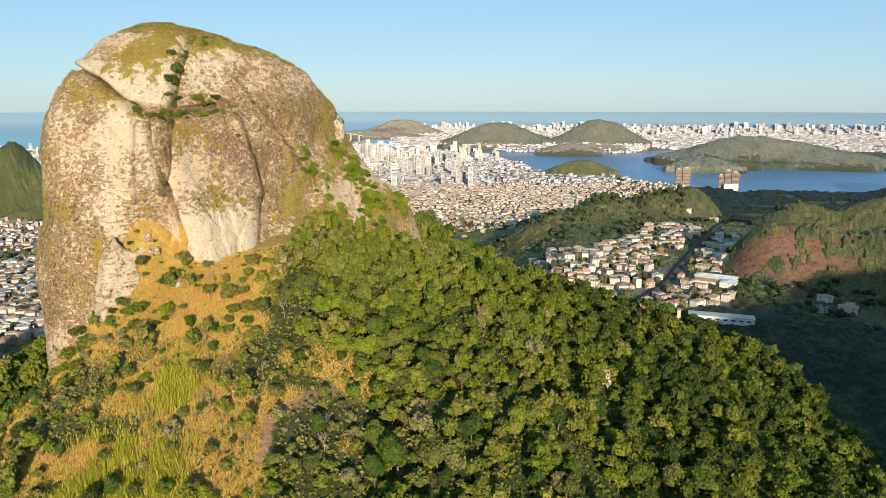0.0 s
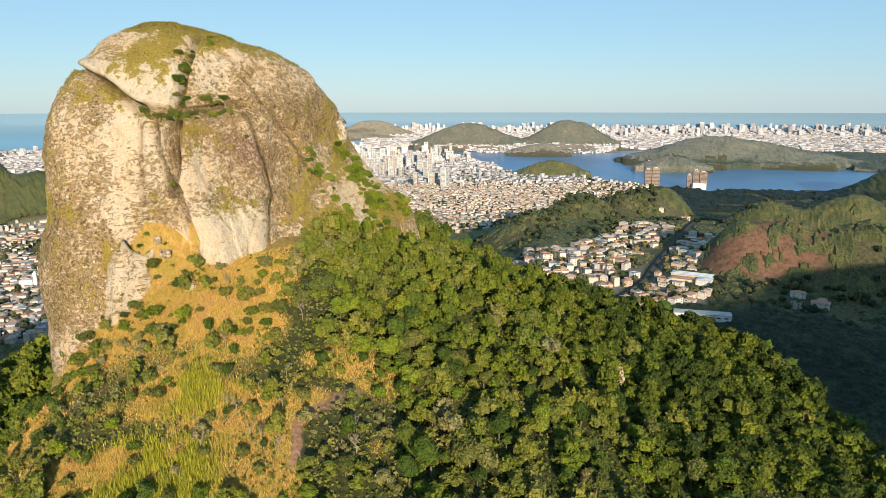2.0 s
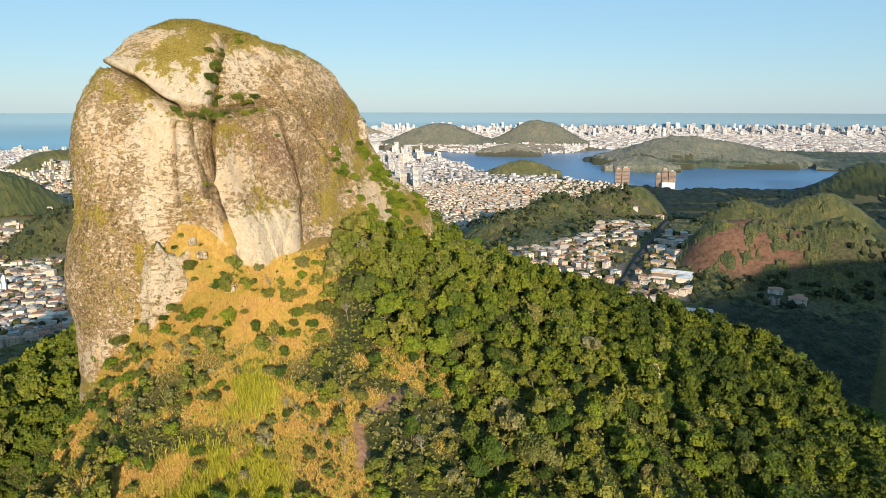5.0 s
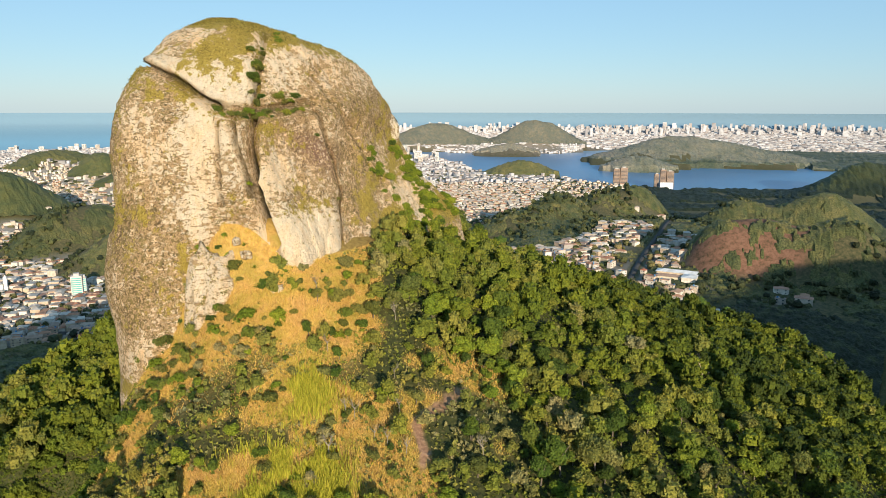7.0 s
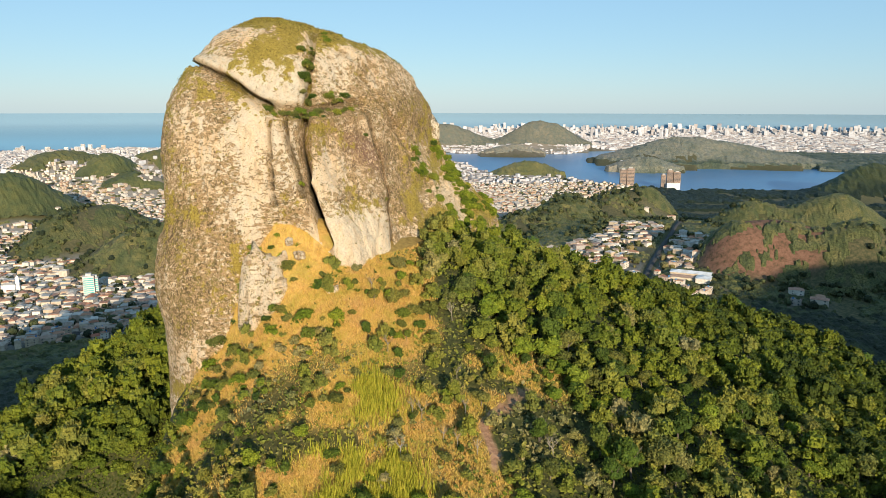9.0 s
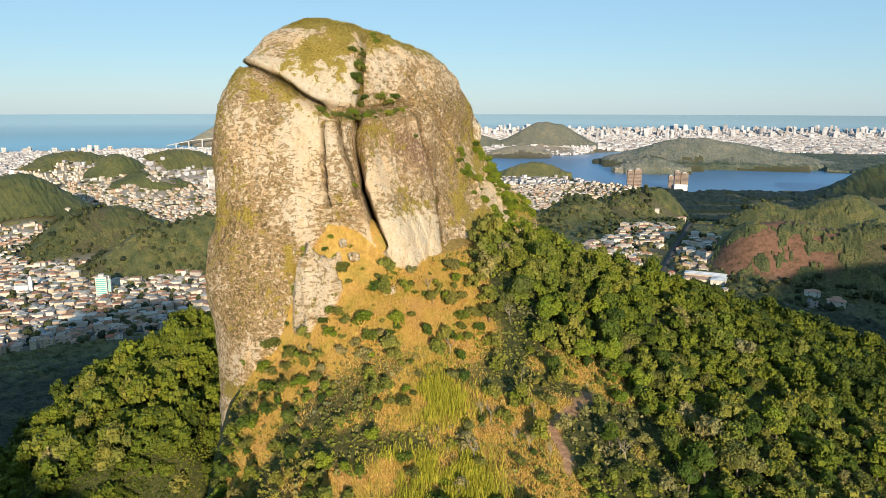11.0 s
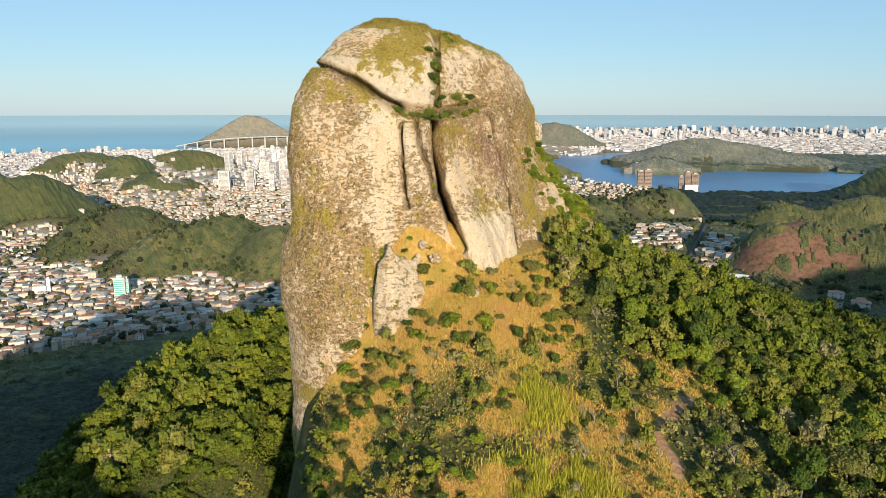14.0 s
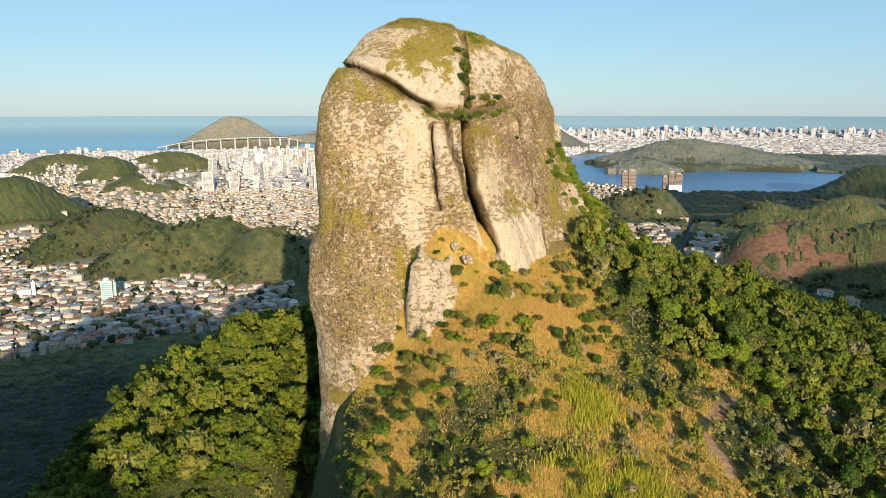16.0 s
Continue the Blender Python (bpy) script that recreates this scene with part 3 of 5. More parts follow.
rg = rings_at(ss)
s_, t_ = np.meshgrid(np.arange(len(ss)), th, indexing="ij")
dz, xl, xr, yf, yb = (rg[:, k][:, None] for k in range(5))
ct, st = np.cos(t_), np.sin(t_)
power = 2 / (2.6 + 1.0 * smooth(0.2, -0.4, ct))
ct, st = np.sign(ct) * np.abs(ct) ** power, np.sign(st) * np.abs(st) ** power
mx, my = (xl + xr) / 2, yf + (yb - yf) * 0.45
rx = mx + ct * (xr - xl) / 2
ry = my + np.where(st < 0, st * (my - yf), st * (yb - my))
# the eastern flank runs back into a falling spine, the western wall turns in behind its edge
rx = rx + smooth(0.1, 0.9, ct) * (0.15 + 0.35 * smooth(26, 4, dz)) * (ry - 225) + smooth(-0.1, -0.9, ct) * 0.35 * np.maximum(ry - 203, -8)
rz = np.broadcast_to(dz, rx.shape).copy()
# outward direction
du = np.stack([np.roll(rx, -1, 1) - np.roll(rx, 1, 1), np.roll(ry, -1, 1) - np.roll(ry, 1, 1), np.zeros_like(rx)], -1)
dv = np.stack([np.gradient(rx, axis=0), np.gradient(ry, axis=0), np.gradient(rz, axis=0)], -1)
nrm = np.cross(du, dv)
nrm /= np.maximum(np.linalg.norm(nrm, axis=-1, keepdims=True), 1e-9)
front = smooth(0.05, 0.45, -nrm[..., 1] + 0.4 * nrm[..., 2])
off, aside, rise, joint_dark = (np.zeros_like(rx) for k in range(4))
for points, deep, half, east, upward in JOINTS:
    wobble = (fbm(rx / 5.0, rz / 5.0, 3, 51) - 0.5) * 1.1
    dj = along(rx + wobble, rz, points)
    cut = front * deep * np.clip(1 - dj / (half * 1.5), 0, 1) ** 0.45
    off -= cut
    # the deeper the joint, the more of its shade goes into the colour
    joint_dark = np.maximum(joint_dark, front * smooth(half * 1.3, half * 0.6, dj) * min(1, deep / 5))
    aside += cut * east
    rise += cut * upward
# slabs stand proud between the joints
crack_y = np.interp(rx, [-112, -103, -100.5, -94.5, -88.6, -85, -82.8, -75, -70], [11.5, 9.9, 9, 6.9, 3, 0.5, -0.9, -0.9, 30])
cap = smooth(-0.2, 1.0, rz - crack_y) * smooth(-73, -75, rx)
off += front * 1.9 * cap * smooth(26, 14, rz) * smooth(-108, -100, rx)
off -= front * 1.5 * smooth(3.0, 0, crack_y - rz) * smooth(0, 0.4, crack_y - rz) * smooth(-80, -84, rx) * smooth(-106, -100, rx)
lx = np.interp(rz, [-40, -35, -26.5, -20.2, -11.8, -3], [-66.5, -68.4, -71.5, -73.8, -74.1, -73.9])
off += front * 2.0 * smooth(0, 1.2, rx - lx) * smooth(-0.5, -3.5, rz) * smooth(-51, -56, rx)
off += front * 1.0 * smooth(-82.8, -82, rx) * smooth(0, -0.8, rx - lx) * smooth(-3, -6, rz) * smooth(-30, -26, rz)
off += front * 0.8 * smooth(-76.8, -76, rx) * smooth(0, -0.8, rx - lx) * smooth(-3, -5, rz) * smooth(-24, -20, rz)
# recess between the western pillar and the slab
rec_x = np.interp(rz, [-80, -56, -41, -35, -26], [-79, -80, -79.5, -79, -78.5])
rec_w = np.interp(rz, [-80, -56, -41, -35, -26], [13.5, 12.5, 11, 9.5, 5])
rec = np.exp(-(np.abs(rx - rec_x) / rec_w) ** 3) * smooth(-23, -40, rz)
off -= front * 4.5 * rec
# waves and grain of the rock
off += 1.8 * (fbm(rx / 16.0 + ry / 30.0, rz / 22.0, 4, 53) - 0.5) + 0.7 * (fbm((rx + ry) / 3.4, rz / 4.2, 4, 57) - 0.5)
ridge = 1 - 2 * np.abs(fbm((rx - 0.35 * rz) / 9.0 + ry / 25.0, rz / 26.0 + rx / 60.0, 3, 63) - 0.5)
off += 1.3 * (ridge - 0.75) * smooth(-60, -52, rx)
off += 1.5 * (1 - 2 * np.abs(fbm((rx + 0.6 * ry) / 15.0, rz / 20.0 + rx / 40.0, 2, 70) - 0.5) - 0.7)
off += 0.7 * (1 - 2 * np.abs(fbm((rx + ry) / 6.0, rz / 9.0, 3, 65) - 0.5) - 0.75)
off += front * 0.45 * (fbm(rx / 1.5, rz / 15.0, 3, 69) - 0.5)
off += 0.28 * (fbm((rx + 0.7 * ry) / 0.9, rz / 1.0, 3, 59) - 0.5)
near_top = smooth(23.8, 20, rz)
off *= 0.25 + 0.75 * near_top
px_, py_, pz_ = rx + nrm[..., 0] * off + aside, ry + nrm[..., 1] * off, rz + nrm[..., 2] * off + rise
up = nrm[..., 2]
def rust_zone(x, z):
    return np.exp(-((x + 61 + (z + 12) * 0.6) / 6.5) ** 2 - ((z + 13) / 9.0) ** 2)


patchy = fbm(rx / 9.0, rz / 9.0, 3, 61)
moss = np.clip(0.29 + 0.55 * smooth(0.5, 0.85, up + 0.45 * (patchy - 0.5)) + 0.05 * smooth(-98, -110, rx) * smooth(-60, -10, rz) + 0.1 * smooth(-57, -48, rx) + 0.9 * (patchy - 0.5) + 0.5 * (fbm(rx / 3.0, rz / 4.0, 3, 131) - 0.5)
               - 0.4 * cap * front * smooth(13, 10, rz), 0, 1)
broad = fbm(rx / 17.0 + 3, rz / 24.0, 3, 67)
lichen = np.clip(0.58 + 0.75 * (broad - 0.5) + 0.9 * (patchy - 0.5) + 0.06 * smooth(-84, -92, rx) + 0.06 * smooth(-96, -104, rx) + 0.2 * rust_zone(rx, rz) - 0.2 * smooth(-75, -71, rx) * smooth(-54, -60, rx) * smooth(-2, -6, rz) - 0.36 * smooth(-24, -32, rz) * smooth(-75, -68, rx) * smooth(-48, -56, rx) - 0.45 * cap * smooth(12, 9, rz)
                 - 0.3 * np.exp(-((rx + 88) / 3) ** 2), 0, 1)
rust = np.exp(-((rx + 61 + (rz + 12) * 0.6) / 5.0) ** 2 - ((rz + 13) / 7.0) ** 2) * front
pale = np.clip(front * (0.6 * smooth(-20, -30, rz) * smooth(-74, -70, rx) * smooth(-48, -54, rx) + 0.85 * cap * smooth(14, 9, rz)
    + 0.6 * np.exp(-((rx + 91) / 5) ** 2) * smooth(5, -5, rz) + 0.7 * np.exp(-((rx + 79) / 4) ** 2) * smooth(-3, -8, rz)
    + 0.8 * np.exp(-((rx + 66) / 5) ** 2 - ((rz - 9) / 6) ** 2) + 0.8 * np.exp(-((rx + rz * 0.6 + 58) / 3) ** 2) * smooth(-48, -56, rz)), 0, 1)
dome_v = np.stack([px_, py_, pz_ + E], -1).reshape(-1, 3)
dome_f = grid_faces(*rx.shape, close=True)
dome_attr = {"moss": moss.ravel(), "lichen": lichen.ravel(), "rust": rust.ravel(), "pale": pale.ravel(), "joint_dark": joint_dark.ravel()}
fx_, fz_, ff_ = rx.ravel()[dome_f].mean(1), rz.ravel()[dome_f].mean(1), front.ravel()[dome_f].mean(1)
f_crack = np.interp(fx_, [-112, -103, -100.5, -94.5, -88.6, -85, -82.8, -75, -70], [11.5, 9.9, 9, 6.9, 3, 0.5, -0.9, -0.9, 60])
f_lx = np.interp(fz_, [-40, -35, -26.5, -20.2, -11.8, -3], [-66.5, -68.4, -71.5, -73.8, -74.1, -73.9])
is_cap = (fz_ > f_crack) & (fx_ < -73)
is_flake = ~is_cap & (ff_ > 0.3) & (fx_ > -82.6) & (fx_ < f_lx) & (fz_ < -2.5) & (fz_ > -30)
is_slab = ~is_cap & (ff_ > 0.3) & (fx_ >= f_lx) & (fx_ < -54) & (fz_ < -2.2)
for row in is_flake.reshape(len(ss) - 1, -1):
    runs = np.cumsum(np.diff(np.concatenate([[0], row.astype(int)])) > 0) * row
    if row.any():
        row &= runs == np.argmax(np.bincount(runs)[1:]) + 1
is_pillar = ~is_cap & ~is_flake & (fx_ < -82.6)
dome = tagged(new("granite_dome"), "huge weathered granite dome with deep cracks, lichen and moss", "rock")
for name, pick, label in (("cap_boulder", is_cap, "mossy rounded cap boulder"), ("flake", is_flake, "narrow upright granite flake"), ("slab", is_slab, "pale leaning granite slab with rusty stains"),
                          ("pillar", is_pillar, "lichen-covered granite pillar"), ("shoulder", ~(is_cap | is_flake | is_slab | is_pillar), "grey-brown granite shoulder")):
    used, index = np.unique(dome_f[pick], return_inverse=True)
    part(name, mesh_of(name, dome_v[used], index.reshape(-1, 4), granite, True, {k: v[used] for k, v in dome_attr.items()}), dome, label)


def on_dome(x, h):
    """Point of the front face at an x and a height over the eye."""
    cost = (px_ - x) ** 2 + (pz_ - h) ** 2 + 1e4 * (nrm[..., 1] > -0.02)
    i = np.unravel_index(np.argmin(cost), cost.shape)
    return px_[i], py_[i], pz_[i] + E


# ---- foliage pieces ----
def quad_ball():
    """A ball of 24 quads."""
    vs, fs = [], []
    for axis in range(3):
        for sign in (-1, 1):
            base = len(vs)
            for a in (-1, 0, 1):
                for b_ in (-1, 0, 1):
                    p = [0.0, 0.0, 0.0]
                    p[axis], p[(axis + 1) % 3], p[(axis + 2) % 3] = sign, a * sign, b_
                    vs.append(np.array(p) / np.linalg.norm(p))
            for i in range(2):
                for j in range(2):
                    q = base + i * 3 + j
                    fs.append((q, q + 3, q + 4, q + 1))
    return np.array(vs), np.array(fs)


BALL_V, BALL_F = quad_ball()


def leaf_quads(points, normals, size, r):
    """Bent leaf clumps at points, turned about their normals."""
    n = len(points)
    nn = normals + r.normal(0, 0.45, (n, 3))
    nn /= np.linalg.norm(nn, axis=1, keepdims=True)
    t1 = np.cross(nn, r.normal(0, 1, (n, 3)))
    t1 /= np.maximum(np.linalg.norm(t1, axis=1, keepdims=True), 1e-6)
    t2 = np.cross(nn, t1)
    w = size * r.uniform(0.6, 1.35, (n, 1))
    l = w * r.uniform(0.8, 1.5, (n, 1))
    dip = -nn * w * 0.35
    v = np.stack([points - t1 * w * 0.5 + dip, points - t2 * l * 0.55, points + t1 * w * 0.5 + dip, points + t2 * l * 0.55], 1)
    return v.reshape(-1, 3), np.arange(4 * n).reshape(-1, 4)


def crown(width, tall, count, size, seed, lobes=7, core=0.78):
    """Crown of lobes covered with leaf clumps; its lowest point is near z = 0."""
    r = np.random.default_rng(seed)
    vs, fs, base = [], [], 0
    centres = []
    for k in range(lobes):
        a, rad = r.uniform(0, 2 * np.pi), width * 0.5 * r.uniform(0.25, 0.62) * (k > 0)
        centres.append((math.cos(a) * rad, math.sin(a) * rad, tall * r.uniform(0.3, 0.75), width * r.uniform(0.17, 0.3) * (1.3 if k == 0 else 1)))
    per = max(4, count // lobes)
    for x, y, z, rad in centres:
        flat = 0.75 * tall / width * 1.3
        d = r.normal(0, 1, (per, 3))
        d /= np.linalg.norm(d, axis=1, keepdims=True)
        d[:, 2] = np.where(d[:, 2] < -0.3, -d[:, 2], d[:, 2])
        p = np.array((x, y, z)) + d * rad * np.array((1, 1, flat)) * r.uniform(0.82, 1.12, (per, 1))
        v, f = leaf_quads(p, d + np.array((0, 0, 0.25)), size, r)
        vs.append(v), fs.append(f + base)
        base += len(v)
        if core:
            v = np.array((x, y, z)) + BALL_V * rad * core * np.array((1, 1, flat)) * (1 + 0.15 * r.normal(0, 1, (len(BALL_V), 1)).clip(-1, 1))
            vs.append(v), fs.append(BALL_F + base)
            base += len(v)
    return np.concatenate(vs), np.concatenate(fs)


def limb(p0, p1, r0, r1, sides=6):
    p0, p1 = np.array(p0, float), np.array(p1, float)
    d = (p1 - p0) / np.linalg.norm(p1 - p0)
    a = np.cross(d, (0.3, 0.9, 0.1))
    a /= np.linalg.norm(a)
    b_ = np.cross(d, a)
    ang = np.linspace(0, 2 * np.pi, sides, endpoint=False)
    circle = np.cos(ang)[:, None] * a + np.sin(ang)[:, None] * b_
    v = np.concatenate([p0 + circle * r0, (p0 + p1) / 2 + circle * (r0 + r1) / 2, p1 + circle * r1])
    return v, grid_faces(3, sides, close=True)


def join(pieces):
    vs, fs, base = [], [], 0
    for v, f in pieces:
        vs.append(v), fs.append(f + base)
        base += len(v)
    return np.concatenate(vs), np.concatenate(fs)


def trunk_of(tall, seed):
    r = np.random.default_rng(seed)
    fork = tall * 0.45
    pieces = [limb((0, 0, -1.2), (0.15, 0.1, fork), 0.2, 0.13)]
    for k in range(4):
        a = k * 1.6 + r.uniform(0, 0.8)
        pieces.append(limb((0.15, 0.1, fork * r.uniform(0.7, 1.0)), (math.cos(a) * tall * 0.3, math.sin(a) * tall * 0.3, tall * r.uniform(0.7, 0.9)), 0.11, 0.03, 5))
    return join(pieces)


# ---- where trees stand on the spur ----
def scatter(n, x0, x1, y0, y1, gap, r):
    """Points on a jittered lattice."""
    xs, ys = np.meshgrid(np.arange(x0, x1, gap), np.arange(y0, y1, gap))
    xs, ys = xs.ravel() + r.uniform(-0.5, 0.5, xs.size) * gap, ys.ravel() + r.uniform(-0.5, 0.5, ys.size) * gap
    keep = r.random(xs.size) < n
    return xs[keep], ys[keep]


def in_view(x, y, margin=3.0):
    a1 = np.degrees(np.arctan2(x + 100, y - 12))
    a0 = np.degrees(np.arctan2(x, y))
    return (np.minimum(a0, a1) < 38.5 + margin) & (np.maximum(a0, a1) > -32 - margin) & (y > 20)


def in_dome(x, y, grow=0.0):
    lean = np.where(x > -71, 0.2 * (y - 230), 0)
    return (np.abs((x - lean + 71) / (43.5 + grow)) ** 2.5 + np.abs((y - 236) / (53 + grow)) ** 2.5) < 1


def facing(x, y, slack=0.22):
    """Ground that falls away no steeper than the look from the flight's middle: the rest lies behind a crest."""
    d = np.hypot(x - CX, y - CY)
    z0 = height(x, y)
    fall = (z0 - height(x + (x - CX) / d * 12, y + (y - CY) / d * 12)) / 12
    return fall < (E - z0) / d + slack


def reed_mask(x, y):
    a = np.exp(-((x + 60) / 10) ** 4 - ((y - 120) / 7) ** 4)
    b_ = 0.8 * np.exp(-((x + 58) / 5) ** 2 - ((y - 141) / 5) ** 2)
    return np.clip(np.maximum(a, b_) * smooth(0.3, 0.5, fbm(x / 7.0, y / 7.0, 3, 83)) * 1.4, 0, 1)


r = np.random.default_rng(3)
tx, ty = scatter(1.0, -300, 330, 98, 470, 3.6, r)
sz = spur(tx, ty)
hz = height(tx, ty)
g = grassy(tx, ty)
thicket = smooth(0.47, 0.56, fbm(tx / 11.0, ty / 11.0, 3, 73))
ok = (np.abs(hz - sz) < 9) & ~in_dome(tx, ty, -2) & in_view(tx, ty) & (along(tx, ty, TRAIL) > 2.0)
ok &= r.random(tx.size) > np.clip(g * 1.15, 0, 1) * (1 - 0.6 * thicket)
ok &= ((fbm(tx / 7.5, ty / 7.5, 2, 75) > 0.34) & ((tx > -112) | (r.random(tx.size) < 0.62))) | (g > 0.3)
ok &= ~((tx < -90) & (tx > -112) & (ty < 178) & (ty > 157)) & ~((tx < -104) & (tx > -127) & (ty < 216)) & ~((tx > -74) & (tx < -44) & (ty > 179))
tx, ty, hz, g = tx[ok], ty[ok], hz[ok], g[ok]
dist = np.hypot(tx + 50, ty - 5)
seen_side = facing(tx, ty)

TREES = []
for k in range(9):
    leaf = (leaf_green, leaf_olive, leaf_green, leaf_lime, leaf_olive, leaf_green, leaf_lime, leaf_olive, leaf_green)[k]
    width, tall = 4.6 + 0.35 * (k % 4), 4.0 + 0.4 * (k % 3)
    v, f = crown(width, tall, 520, 0.42, 100 + k, 8)
    v = v + (0, 0, 0.8)
    TREES.append((mesh_of("crown", v, f, leaf), mesh_of("trunk", *trunk_of(tall, 200 + k), bark, True), leaf))
SHRUBS = []
for k in range(4):
    v, f = crown(3.0, 2.1, 620, 0.3, 300 + k, 9, 0)
    SHRUBS.append(mesh_of("foliage", v - (0, 0, 0.15), f, (leaf_olive, leaf_green, leaf_lime, leaf_olive)[k]))
TREE_LABELS = {"leaf_green": "dense dark green broadleaf tree on the steep slope", "leaf_olive": "dull olive broadleaf tree with an airy crown on the slope", "leaf_lime": "bright yellow-green broadleaf tree on the slope"}

order = np.argsort(dist)
species = np.clip((fbm(tx / 26.0, ty / 26.0, 3, 71) - 0.22) / 0.56, 0, 0.999)
near_count = 0
stock = {}
for i in order:
    x, y, z = tx[i], ty[i], hz[i]
    pick = int(species[i] * 9 + r.integers(-1, 2)) % 9
    size = r.choice((0.6, 0.75, 0.9, 1.05, 1.3)) * r.uniform(0.85, 1.15) * (1 - 0.35 * (y < 155) * (x < -14) * (x > -112))
    spin = r.uniform(0, 360)
    if g[i] > 0.45:
        size *= 0.62
    if not seen_side[i]:
        if r.random() < 0.14:
            stock.setdefault("back", []).append((x, y, z, size * 1.5, spin))
        continue
    if near_count < 290 and r.random() < 0.4:
        near_count += 1
        me_c, me_t, leaf = TREES[pick]
        tree = tagged(new("tree"), TREE_LABELS[leaf.name], "tree", "trees of the slope")
        tree.matrix_basis = pose(x, y, z, r.uniform(-5, 5), r.uniform(-5, 5), spin) @ Matrix.Diagonal((size, size, size * r.uniform(0.85, 1.2), 1))
        part("trunk", me_t, tree)
        part("crown", me_c, tree)
    else:
        stock.setdefault("canopy", []).append((x, y, z, size, spin))

# shrubs that stand singly in the grass
sx, sy = scatter(1.0, -108, -30, 108, 186, 3.6, r)
sg = grassy(sx, sy)
ok = (sg > 0.3) & (r.random(sx.size) < smooth(0.42, 0.58, fbm(sx / 8.0, sy / 8.0, 2, 79)) + 0.06) & (reed_mask(sx, sy) < 0.3) & ~in_dome(sx, sy, 1) & (along(sx, sy, TRAIL) > 2)
sx, sy = sx[ok], sy[ok]
for x, y, z in zip(sx, sy, height(sx, sy)):
    k = r.integers(0, 4)
    s = r.choice((0.5, 0.7, 0.9, 1.2, 1.6)) * r.uniform(0.85, 1.15)
    bush = tagged(new("shrub"), "low rounded shrub among the dry golden grass", "shrub", "shrubs in the grass")
    bush.matrix_basis = pose(x, y, z, 0, 0, r.uniform(0, 360)) @ Matrix.Diagonal((s, s, s, 1))
    part("foliage", SHRUBS[k], bush)


def forest(name, spots, count, size, leaf, label, width=4.9, tall=4.4, lobes=5, core=0.75):
    """Many crowns as one mass."""
    kinds = [crown(width, tall, count, size, 900 + k, lobes, core) for k in range(8)]
    vs, fs, tint, base = [], [], [], 0
    rr = np.random.default_rng(len(spots))
    for x, y, z, s, spin in spots:
        v, f = kinds[rr.integers(0, 8)]
        c, sn = math.cos(radians(spin)), math.sin(radians(spin))
        w = np.stack([v[:, 0] * c - v[:, 1] * sn, v[:, 0] * sn + v[:, 1] * c, v[:, 2] * rr.uniform(0.8, 1.3)], 1) * s + (x, y, z + 0.5)
        vs.append(w), fs.append(f + base), tint.append(np.full(len(w), rr.random()))
        base += len(w)
    if vs:
        tagged(new(name, mesh_of(name, np.concatenate(vs), np.concatenate(fs), leaf, attrs={"tint": np.concatenate(tint)})), label, "forest", kind="stuff")


